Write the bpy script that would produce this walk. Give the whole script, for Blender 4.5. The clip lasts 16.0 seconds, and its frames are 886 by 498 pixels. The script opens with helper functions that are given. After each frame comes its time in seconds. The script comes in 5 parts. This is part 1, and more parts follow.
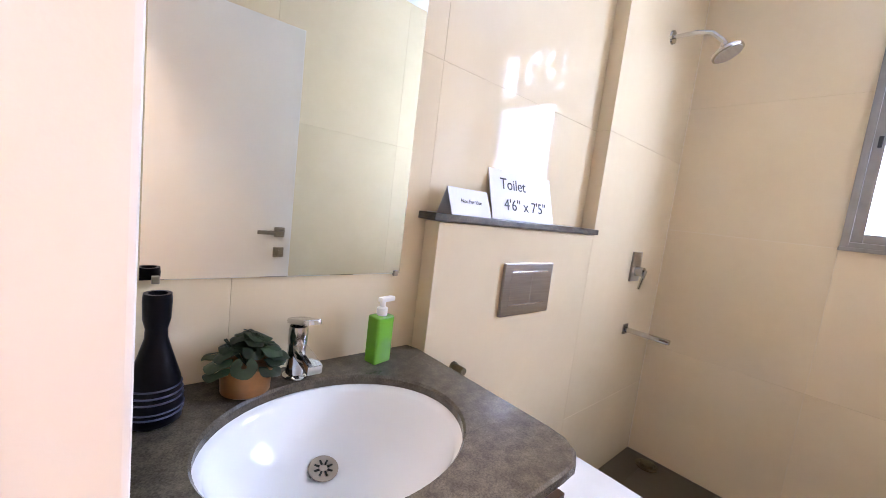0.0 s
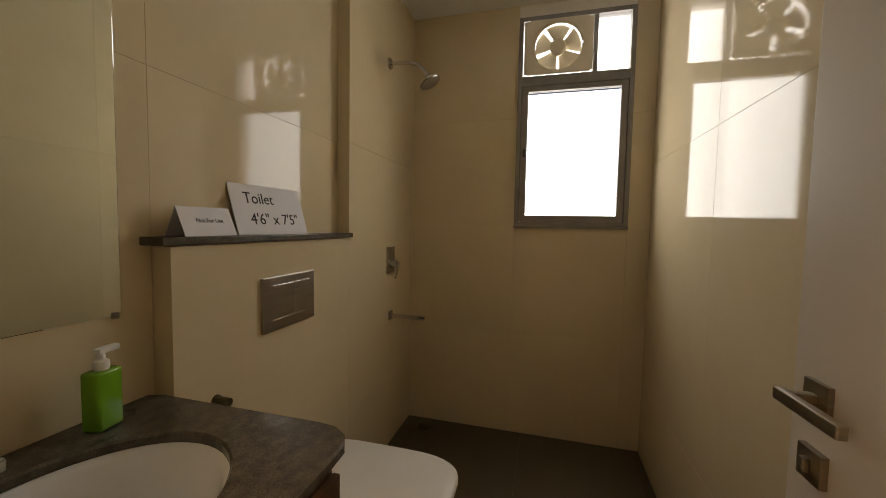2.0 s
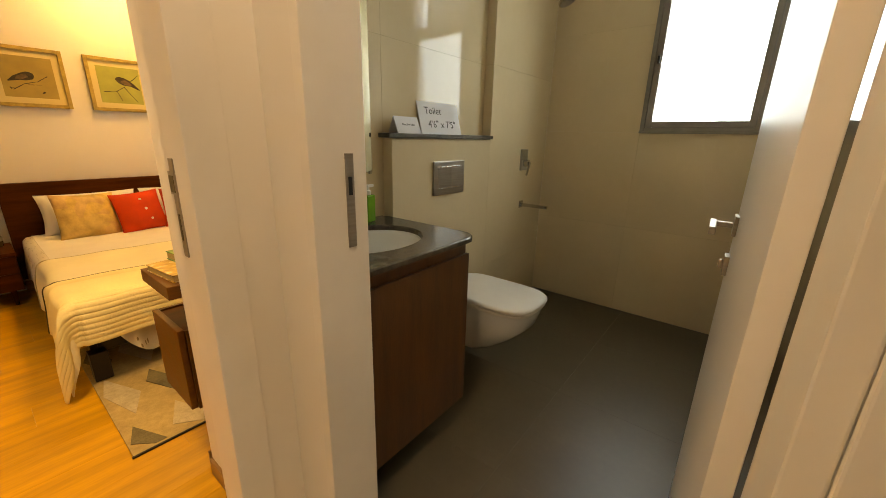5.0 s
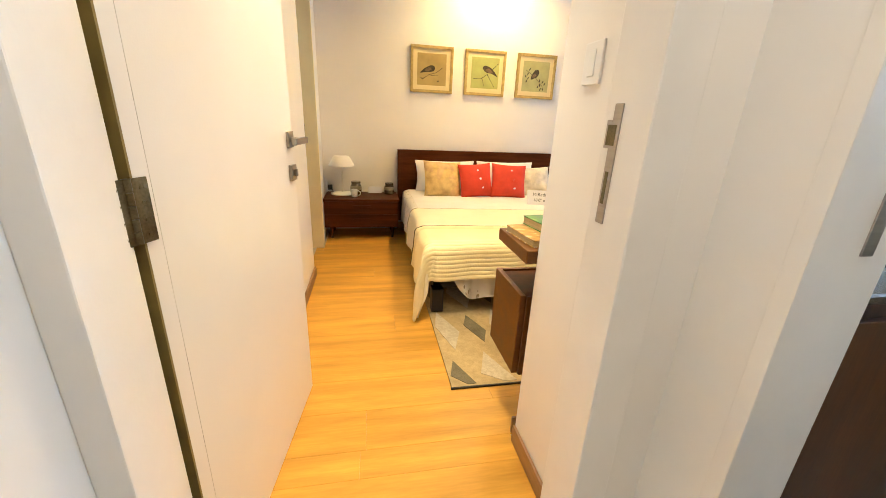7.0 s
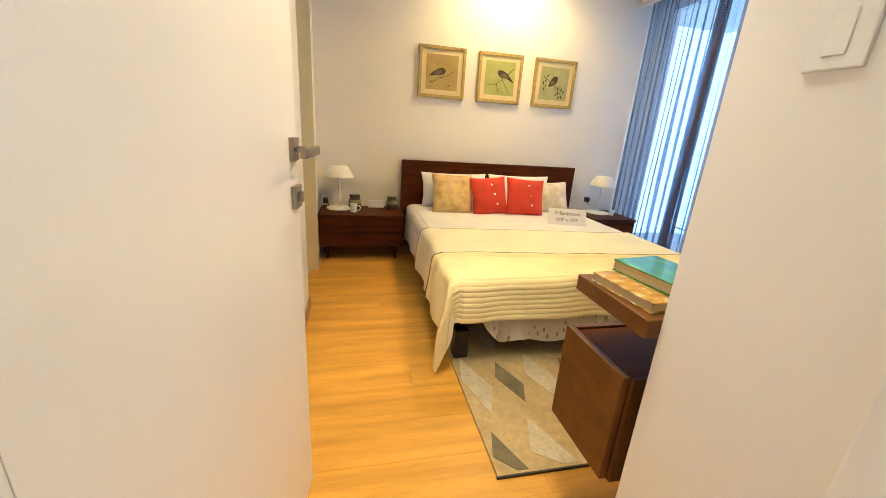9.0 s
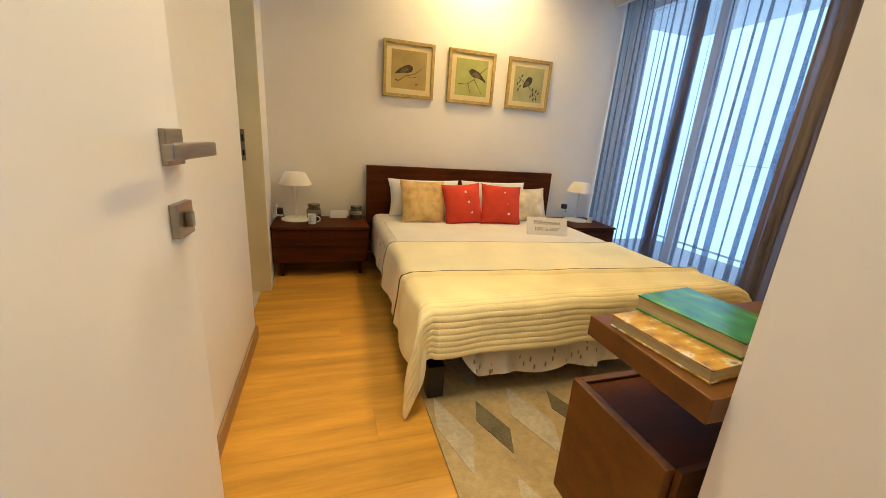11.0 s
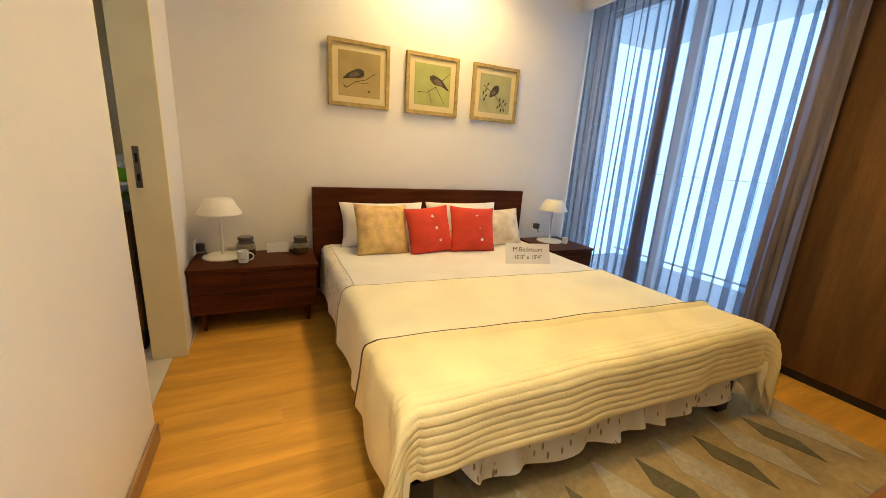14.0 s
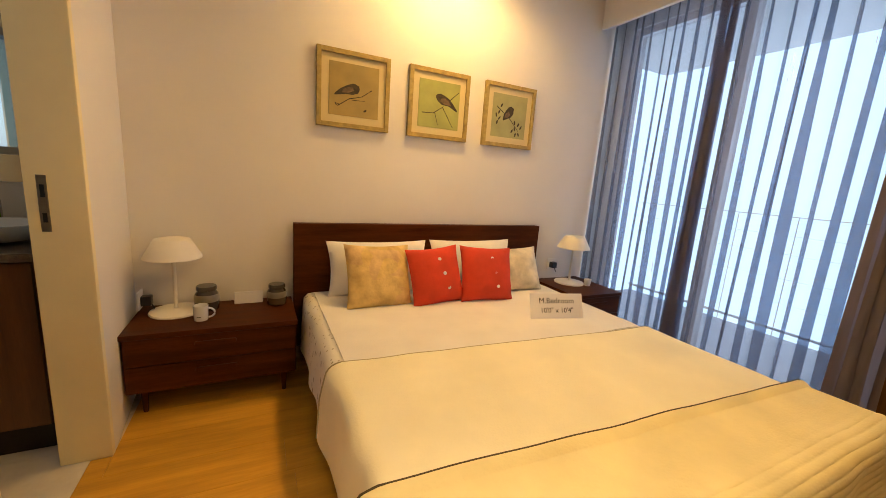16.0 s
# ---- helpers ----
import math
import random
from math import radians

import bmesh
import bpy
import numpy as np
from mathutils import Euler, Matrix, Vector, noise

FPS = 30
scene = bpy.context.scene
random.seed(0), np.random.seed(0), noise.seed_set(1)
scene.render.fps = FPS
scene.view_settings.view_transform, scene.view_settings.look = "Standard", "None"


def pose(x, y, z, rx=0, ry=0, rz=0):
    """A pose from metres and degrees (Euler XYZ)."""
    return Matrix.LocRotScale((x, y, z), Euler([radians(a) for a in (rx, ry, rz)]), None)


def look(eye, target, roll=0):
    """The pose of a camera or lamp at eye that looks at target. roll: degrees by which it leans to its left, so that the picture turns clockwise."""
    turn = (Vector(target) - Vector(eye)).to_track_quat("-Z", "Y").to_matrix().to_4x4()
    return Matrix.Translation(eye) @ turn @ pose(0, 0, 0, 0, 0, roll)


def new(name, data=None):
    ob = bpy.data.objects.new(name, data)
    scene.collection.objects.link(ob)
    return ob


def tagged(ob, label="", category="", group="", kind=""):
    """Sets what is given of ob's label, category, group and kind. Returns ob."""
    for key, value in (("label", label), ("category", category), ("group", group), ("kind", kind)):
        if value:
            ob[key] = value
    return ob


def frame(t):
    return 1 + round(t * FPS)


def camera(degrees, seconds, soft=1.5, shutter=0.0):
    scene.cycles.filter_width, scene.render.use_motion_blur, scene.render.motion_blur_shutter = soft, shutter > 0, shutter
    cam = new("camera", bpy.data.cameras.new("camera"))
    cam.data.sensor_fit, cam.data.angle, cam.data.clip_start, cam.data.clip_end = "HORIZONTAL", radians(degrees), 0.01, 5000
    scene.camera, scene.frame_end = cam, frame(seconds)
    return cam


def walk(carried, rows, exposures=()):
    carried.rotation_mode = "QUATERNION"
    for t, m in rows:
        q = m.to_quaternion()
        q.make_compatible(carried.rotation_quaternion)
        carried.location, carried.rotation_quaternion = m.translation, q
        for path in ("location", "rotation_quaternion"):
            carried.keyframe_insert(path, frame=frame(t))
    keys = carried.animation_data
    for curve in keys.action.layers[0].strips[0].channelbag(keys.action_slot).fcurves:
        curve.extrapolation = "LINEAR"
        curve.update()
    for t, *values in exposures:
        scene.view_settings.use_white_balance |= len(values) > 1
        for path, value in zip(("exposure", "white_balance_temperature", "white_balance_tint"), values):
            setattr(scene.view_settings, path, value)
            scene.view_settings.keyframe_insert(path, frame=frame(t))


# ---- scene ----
cam = camera(99.1, 16.0, 0.8)
PATH = [
    (0, (0.014, -0.743, 1.224), (1.333, 0.745, 1.009), 6.9),
    (0.5, (0.002, -0.754, 1.234), (1.495, 0.566, 1.058), 6.1),
    (1, (-0.002, -0.773, 1.237), (1.675, 0.306, 1.08), 4.9),
    (1.5, (-0.006, -0.79, 1.241), (1.825, 0.005, 1.112), 3.3),
    (2, (-0.02, -0.831, 1.247), (1.906, -0.306, 1.126), 1.1),
    (2.5, (-0.045, -0.854, 1.237), (1.924, -0.539, 1.081), 0.3),
    (3, (-0.087, -0.885, 1.203), (1.885, -0.611, 1.009), -0.1),
    (3.2, (-0.109, -0.913, 1.181), (1.847, -0.551, 0.978), -0.5),
    (5.3, (-0.629, -1.271, 1.199), (0.677, 0.11, 0.575), 1.4),
    (5.5, (-0.668, -1.274, 1.184), (0.468, 0.238, 0.532), 1.3),
    (6, (-0.708, -1.195, 1.137), (0.101, 0.514, 0.485), 0.8),
    (6.5, (-0.698, -1.06, 1.122), (-0.152, 0.752, 0.476), 1.7),
    (7, (-0.708, -0.946, 1.106), (-0.333, 0.909, 0.458), 2.6),
    (7.5, (-0.751, -0.818, 1.093), (-0.402, 1.043, 0.447), 3.0),
    (8, (-0.797, -0.665, 1.082), (-0.395, 1.185, 0.437), 3.2),
    (8.5, (-0.83, -0.582, 1.089), (-0.401, 1.271, 0.47), 3.6),
    (11, (-0.75, -0.241, 1.062), (-0.161, 1.585, 0.498), 4.1),
    (11.5, (-0.721, -0.175, 1.062), (-0.064, 1.634, 0.52), 3.8),
    (12, (-0.711, -0.082, 1.067), (0.028, 1.692, 0.512), 3.6),
    (12.5, (-0.716, 0.013, 1.078), (0.048, 1.782, 0.543), 2.7),
    (13, (-0.716, 0.086, 1.081), (0.083, 1.85, 0.581), 2.4),
    (13.5, (-0.711, 0.14, 1.079), (0.104, 1.897, 0.58), 3.3),
    (14, (-0.691, 0.227, 1.08), (0.133, 1.983, 0.59), 3.6),
    (14.5, (-0.66, 0.326, 1.097), (0.167, 2.091, 0.648), 4.1),
    (15, (-0.634, 0.43, 1.111), (0.17, 2.219, 0.719), 4.4),
    (15.5, (-0.619, 0.53, 1.09), (0.188, 2.32, 0.707), 4.9),
    (16, (-0.603, 0.693, 1.107), (0.274, 2.453, 0.74), 4.1),
]
EXPOSURES = [
    (0.0, 1.26, 6000, 37), (0.4, 0.6, 6700, 36), (0.8, -0.2, 7300, 34), (1.2, -0.55, 7700, 32), (1.6, -0.88, 8700, 30), (2.4, -1.18, 11200, 28), (3.2, -1.18, 11500, 28),
    (5.3, -0.1, 8300, 14), (6.0, 0.42, 5450, 9), (7.0, 0.40, 5400, 10), (7.5, 0.27, 5500, 10), (8.6, 0.20, 5150, 8), (10.8, -0.26, 5500, 9), (13.0, -0.09, 5400, 9), (14.5, -0.18, 5700, 11), (16.0, -0.42, 6600, 19),
]
walk(cam, [(t, look(e, g, r)) for t, e, g, r in PATH], EXPOSURES)

# ---- world and light ----
world = bpy.data.worlds.new("sky")
scene.world = world
world.use_nodes = True
wn = world.node_tree
sky = wn.nodes.new("ShaderNodeTexSky")
sky.sky_type, sky.sun_disc = "NISHITA", False
sky.sun_elevation, sky.sun_rotation = radians(50), radians(200)
wn.links.new(sky.outputs[0], wn.nodes["Background"].inputs[0])
wn.nodes["Background"].inputs[1].default_value = 0.08

WARM = (1.0, 0.63, 0.20)


def area_lamp(name, place, target, w, h, power, color, spread=180):
    data = bpy.data.lights.new(name, "AREA")
    data.shape, data.size, data.size_y, data.energy, data.color, data.spread = "RECTANGLE", w, h, power, color, radians(spread)
    ob = new(name, data)
    ob.matrix_world = look(place, target)
    return ob


def spot_lamp(name, place, target, power, color, cone, blend=0.6, radius=0.03):
    data = bpy.data.lights.new(name, "SPOT")
    data.energy, data.color, data.spot_size, data.spot_blend, data.shadow_soft_size = power, color, radians(cone), blend, radius
    ob = new(name, data)
    ob.matrix_world = look(place, target)
    return ob


# daylight in the shower room's window, the balcony door and the second washroom's window
area_lamp("window_daylight", (2.395, -0.951, 1.66), (1.0, -0.951, 1.66), 0.60, 0.79, 15, (0.62, 0.84, 1.0))
area_lamp("vent_daylight", (2.395, -0.951, 2.262), (1.0, -0.951, 2.262), 0.60, 0.36, 7, (0.66, 0.85, 1.0))
area_lamp("washroom_daylight", (-2.13, 1.73, 1.45), (-1.0, 1.73, 1.45), 0.54, 0.72, 1.3, (0.30, 0.66, 1.0))
# ceiling downlights
PALE = (1.0, 0.79, 0.49)
DOWNLIGHTS = [((0.46, 2.50, 2.47), 122, 164, 0.5, WARM), ((-0.58, 0.42, 2.47), 128, 76, 0.8, PALE), ((0.45, 0.95, 2.47), 100, 150, 0.5, WARM), ((-0.60, -0.10, 2.47), 13, 120, 0.8, PALE)]
for at, watt, cone, edge, hue in DOWNLIGHTS:
    spot_lamp("downlight_beam", at, (at[0], at[1] + 0.02, 0), watt, hue, cone, edge, 0.15)
spot_lamp("downlight_beam", (-0.38, -0.86, 2.47), (-0.38, -0.85, 0), 62, (1.0, 0.80, 0.56), 150, 0.8, 0.12)
spot_lamp("downlight_beam", (0.10, -0.05, 2.49), (0.10, -0.04, 0), 0.3, (1.0, 0.88, 0.70), 140, 0.8, 0.04)
spot_lamp("downlight_beam", (-1.38, 1.93, 2.49), (-1.38, 1.94, 0), 7, (1.0, 0.74, 0.36), 140, 0.8, 0.04)


# ---- materials ----
def material(name, color, rough=0.5, metal=0.0, var=0.06, scale=6.0, stretch=(1, 1, 1), bump=0.0, bump_scale=120.0, dark=None, spec=0.5, rand=0.0, coat=0.0, fine=0.0):
    """A principled surface with variation at two scales, grain relief, and a change from piece to piece."""
    m = bpy.data.materials.new(name)
    m.use_nodes = True
    nt = m.node_tree
    b = nt.nodes["Principled BSDF"]
    tc = nt.nodes.new("ShaderNodeTexCoord")
    mp = nt.nodes.new("ShaderNodeMapping")
    mp.inputs["Scale"].default_value = stretch
    nt.links.new(tc.outputs["Object"], mp.inputs[0])
    info = nt.nodes.new("ShaderNodeObjectInfo")
    if rand:
        add = nt.nodes.new("ShaderNodeVectorMath")
        add.operation = "ADD"
        mul = nt.nodes.new("ShaderNodeMath")
        mul.operation = "MULTIPLY"
        mul.inputs[1].default_value = 37.0
        nt.links.new(info.outputs["Random"], mul.inputs[0])
        nt.links.new(mp.outputs[0], add.inputs[0])
        nt.links.new(mul.outputs[0], add.inputs[1])
        vec = add.outputs[0]
    else:
        vec = mp.outputs[0]
    n1 = nt.nodes.new("ShaderNodeTexNoise")
    n1.inputs["Scale"].default_value, n1.inputs["Detail"].default_value = scale, 5
    nt.links.new(vec, n1.inputs["Vector"])
    ramp = nt.nodes.new("ShaderNodeValToRGB")
    d = dark or tuple(c * (1 - 2.2 * var) for c in color)
    l = tuple(min(1.0, c * (1 + 1.2 * var)) for c in color)
    ramp.color_ramp.elements[0].position, ramp.color_ramp.elements[1].position = 0.3, 0.72
    ramp.color_ramp.elements[0].color, ramp.color_ramp.elements[1].color = (*d, 1), (*l, 1)
    nt.links.new(n1.outputs["Fac"], ramp.inputs[0])
    col = ramp.outputs[0]
    if fine:
        n3 = nt.nodes.new("ShaderNodeTexNoise")
        n3.inputs["Scale"].default_value, n3.inputs["Detail"].default_value = scale * 9, 3
        nt.links.new(vec, n3.inputs["Vector"])
        mx = nt.nodes.new("ShaderNodeMix")
        mx.data_type, mx.blend_type = "RGBA", "OVERLAY"
        mx.inputs["Factor"].default_value = fine
        nt.links.new(col, mx.inputs["A"])
        nt.links.new(n3.outputs["Fac"], mx.inputs["B"])
        col = mx.outputs["Result"]
    if rand:
        hs = nt.nodes.new("ShaderNodeHueSaturation")
        mr = nt.nodes.new("ShaderNodeMapRange")
        mr.inputs["To Min"].default_value, mr.inputs["To Max"].default_value = 1 - rand, 1 + rand
        nt.links.new(info.outputs["Random"], mr.inputs["Value"])
        nt.links.new(mr.outputs[0], hs.inputs["Value"])
        nt.links.new(col, hs.inputs["Color"])
        col = hs.outputs[0]
    nt.links.new(col, b.inputs["Base Color"])
    b.inputs["Metallic"].default_value = metal
    b.inputs["Specular IOR Level"].default_value = spec
    b.inputs["Coat Weight"].default_value = coat
    b.inputs["Coat Roughness"].default_value = 0.08
    rr = nt.nodes.new("ShaderNodeMapRange")
    rr.inputs["To Min"].default_value, rr.inputs["To Max"].default_value = rough * 0.8, min(1, rough * 1.2)
    nt.links.new(n1.outputs["Fac"], rr.inputs["Value"])
    nt.links.new(rr.outputs[0], b.inputs["Roughness"])
    if bump:
        n2 = nt.nodes.new("ShaderNodeTexNoise")
        n2.inputs["Scale"].default_value, n2.inputs["Detail"].default_value = bump_scale, 3
        nt.links.new(vec, n2.inputs["Vector"])
        bp = nt.nodes.new("ShaderNodeBump")
        bp.inputs["Strength"].default_value, bp.inputs["Distance"].default_value = bump, 0.004
        nt.links.new(n2.outputs["Fac"], bp.inputs["Height"])
        nt.links.new(bp.outputs[0], b.inputs["Normal"])
    return m


PAINT = material("wall_paint", (0.78, 0.75, 0.70), 0.55, var=0.02, scale=2, bump=0.05, bump_scale=140)
CEIL = material("ceiling_paint", (0.80, 0.79, 0.76), 0.7, var=0.02, scale=2, bump=0.08)
CREAM = material("cream_frame", (0.84, 0.74, 0.44), 0.4, var=0.03, scale=4, bump=0.05)
PIPING = material("olive_piping", (0.085, 0.065, 0.022), 0.8, var=0.1)
DOOR = material("door_laminate", (0.76, 0.73, 0.69), 0.34, var=0.02, scale=2.5, bump=0.05, bump_scale=250)
FRAME = material("frame_paint", (0.78, 0.75, 0.70), 0.38, var=0.03, scale=5, bump=0.05)
TILE = material("wall_tile", (0.69, 0.565, 0.38), 0.055, var=0.025, scale=2.5, rand=0.012, bump=0.008, bump_scale=5, fine=0.03)
GROUT = material("grout", (0.65, 0.53, 0.36), 0.9, var=0.1, scale=30, bump=0.3)
FTILE = material("floor_tile", (0.085, 0.065, 0.037), 0.38, var=0.07, scale=4, rand=0.03, bump=0.04, bump_scale=60, fine=0.1)
LTILE = material("lobby_tile", (0.66, 0.60, 0.50), 0.25, var=0.06, scale=4, rand=0.03, fine=0.1)
OAK = material("oak_laminate", (0.62, 0.315, 0.033), 0.38, spec=0.25, var=0.12, scale=2.2, stretch=(0.7, 7, 1), rand=0.03, bump=0.05, bump_scale=40, fine=0.18)
SKIRTING = material("skirting_wood", (0.30, 0.17, 0.07), 0.4, var=0.12, scale=4, stretch=(1, 1, 9), fine=0.2)
WALNUT = material("walnut_veneer", (0.076, 0.021, 0.005), 0.45, var=0.18, scale=3.2, stretch=(0.8, 6, 9), bump=0.05, bump_scale=60, fine=0.3, spec=0.08)
WALNUT_V = material("walnut_panel", (0.135, 0.062, 0.012), 0.45, spec=0.3, var=0.16, scale=3.0, stretch=(9, 7, 0.7), bump=0.05, bump_scale=60, fine=0.3)
TEAK = material("teak_veneer", (0.125, 0.047, 0.007), 0.42, spec=0.25, var=0.15, scale=3.0, stretch=(0.9, 6, 8), bump=0.05, bump_scale=60, fine=0.25)
VANITY = material("vanity_veneer", (0.105, 0.042, 0.011), 0.4, var=0.16, scale=3, stretch=(8, 8, 0.8), fine=0.3)
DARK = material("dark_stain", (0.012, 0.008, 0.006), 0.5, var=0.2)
GRANITE = material("grey_granite", (0.090, 0.076, 0.058), 0.24, var=0.16, scale=42, bump=0.03, bump_scale=90, fine=0.75)
CERAMIC = material("white_ceramic", (0.80, 0.82, 0.83), 0.08, var=0.01, scale=3, coat=0.4)
PLASTIC = material("white_plastic", (0.78, 0.77, 0.74), 0.35, var=0.02, scale=8)
CHROME = material("chrome", (0.55, 0.54, 0.53), 0.10, 1.0, var=0.03, scale=9)
NICKEL = material("satin_nickel", (0.36, 0.32, 0.26), 0.30, 1.0, var=0.06, scale=14, stretch=(1, 1, 12))
BRONZE = material("aged_hinge_steel", (0.17, 0.145, 0.085), 0.42, 1.0, var=0.18, scale=30, fine=0.4)
SEAM = material("laminate_seam", (0.60, 0.57, 0.52), 0.5, var=0.2, scale=9)
STEEL = material("brushed_steel", (0.42, 0.38, 0.34), 0.34, 1.0, var=0.06, scale=9, stretch=(1, 1, 18))
ALU = material("window_aluminium", (0.25, 0.235, 0.22), 0.45, 0.35, var=0.06, scale=12)
PALE_ALU = material("pale_aluminium", (0.46, 0.46, 0.48), 0.45, 0.2, var=0.05, scale=12)
SCREEN = material("television_black", (0.004, 0.004, 0.005), 0.4, var=0.1, spec=0.2)
BLACK = material("black_plastic", (0.012, 0.012, 0.014), 0.35, var=0.1)
VASE = material("glazed_vase", (0.003, 0.003, 0.007), 0.3, var=0.3, scale=8, spec=0.14)
VASE_BAND = material("vase_band", (0.05, 0.06, 0.12), 0.3, var=0.2, scale=20)
CLAY = material("glazed_clay", (0.27, 0.108, 0.022), 0.35, var=0.2, scale=14, bump=0.1, bump_scale=60)
LEAF = material("plant_leaf", (0.015, 0.034, 0.010), 0.45, var=0.3, scale=30, bump=0.2, bump_scale=90, rand=0.2)
TEAL = material("lime_soap", (0.13, 0.37, 0.025), 0.2, var=0.08, scale=9)
GREEN = material("green_soap", (0.24, 0.55, 0.02), 0.2, var=0.08, scale=9)
CARD = material("white_card", (0.74, 0.73, 0.76), 0.6, var=0.015, scale=4)
INK = material("black_ink", (0.02, 0.02, 0.025), 0.6, var=0.05)
MIRROR = material("mirror_silver", (0.74, 0.78, 0.72), 0.015, 1.0, var=0.005)
COVER = material("white_cotton", (0.76, 0.73, 0.66), 0.85, var=0.03, scale=5, bump=0.25, bump_scale=260, spec=0.2)
QUILT = material("cream_quilt", (0.84, 0.725, 0.38), 0.82, var=0.05, scale=5, bump=0.35, bump_scale=110, spec=0.2)
BLANKET = material("cream_blanket", (0.85, 0.785, 0.55), 0.85, var=0.035, scale=4, bump=0.3, bump_scale=150, spec=0.2)
PILLOW = material("pillow_cotton", (0.78, 0.745, 0.68), 0.85, var=0.03, scale=8, bump=0.2, bump_scale=200, spec=0.2)
GOLD = material("gold_brocade", (0.66, 0.49, 0.18), 0.7, var=0.2, scale=14, bump=0.35, bump_scale=70, spec=0.3, dark=(0.50, 0.33, 0.12))
RED = material("coral_cotton", (0.62, 0.060, 0.026), 0.8, var=0.08, scale=9, bump=0.3, bump_scale=220, spec=0.2)
BUTTON = material("pearl_button", (0.8, 0.76, 0.70), 0.2, var=0.05, scale=60)
RUG = material("rug_wool", (0.42, 0.315, 0.145), 0.95, var=0.10, scale=5, bump=0.6, bump_scale=170, spec=0.1, fine=0.3)
RUG_L = material("rug_light", (0.46, 0.39, 0.26), 0.95, var=0.08, scale=6, bump=0.6, bump_scale=170, spec=0.1, fine=0.3)
RUG_D = material("rug_grey", (0.165, 0.14, 0.08), 0.95, var=0.12, scale=9, bump=0.6, bump_scale=170, spec=0.1, fine=0.3)
OAKFRAME = material("light_oak_frame", (0.42, 0.305, 0.085), 0.45, var=0.14, scale=6, stretch=(5, 5, 5), fine=0.2)
MAT = material("picture_mount", (0.66, 0.55, 0.28), 0.7, var=0.02, scale=6)
PRINT_A = material("print_tan", (0.38, 0.28, 0.085), 0.6, var=0.08, scale=9)
PRINT_B = material("print_green", (0.36, 0.37, 0.10), 0.6, var=0.08, scale=9)
PRINT_C = material("print_olive", (0.38, 0.37, 0.15), 0.6, var=0.08, scale=9)
BIRD = material("bird_ink", (0.055, 0.04, 0.02), 0.7, var=0.25, scale=60)
BIRD_L = material("bird_wash", (0.15, 0.10, 0.05), 0.7, var=0.25, scale=40)
JAR = material("smoked_jar", (0.06, 0.045, 0.03), 0.15, var=0.15, scale=12, coat=0.5)
JAR_BAND = material("jar_wax", (0.25, 0.22, 0.16), 0.3, var=0.15, scale=12)
SHADE = material("lamp_shade", (0.78, 0.75, 0.68), 0.5, var=0.02, scale=8)
PAGES = material("page_edges", (0.46, 0.36, 0.18), 0.8, var=0.1, scale=8, stretch=(1, 1, 60), fine=0.3)
BOOK_G = material("green_cover", (0.05, 0.32, 0.06), 0.3, var=0.5, scale=9, stretch=(3.2, 1.5, 1), dark=(0.01, 0.13, 0.03), coat=0.4)
BOOK_Y = material("autumn_cover", (0.62, 0.36, 0.05), 0.3, var=0.5, scale=24, stretch=(1, 1.6, 1), dark=(0.14, 0.08, 0.03), coat=0.4)
for cover, stops in ((BOOK_Y, ((0.30, (0.10, 0.055, 0.02)), (0.42, (0.36, 0.19, 0.025)), (0.55, (0.50, 0.30, 0.045)), (0.62, (0.66, 0.58, 0.44)), (0.70, (0.16, 0.09, 0.03)))), (BOOK_G, ((0.28, (0.008, 0.055, 0.012)), (0.45, (0.014, 0.12, 0.02)), (0.60, (0.05, 0.21, 0.02)), (0.74, (0.20, 0.34, 0.05))))):
    ramp = next(n for n in cover.node_tree.nodes if n.type == "VALTORGB").color_ramp
    while len(ramp.elements) > 1:
        ramp.elements.remove(ramp.elements[0])
    ramp.elements[0].position, ramp.elements[0].color = stops[0][0], (*stops[0][1], 1)
    for at, c in stops[1:]:
        ramp.elements.new(at).color = (*c, 1)
BALCONY = material("balcony_tile", (0.35, 0.35, 0.36), 0.5, var=0.08, scale=4)
RAIL = material("rail_paint", (0.70, 0.76, 0.80), 0.4, 0.4, var=0.05)


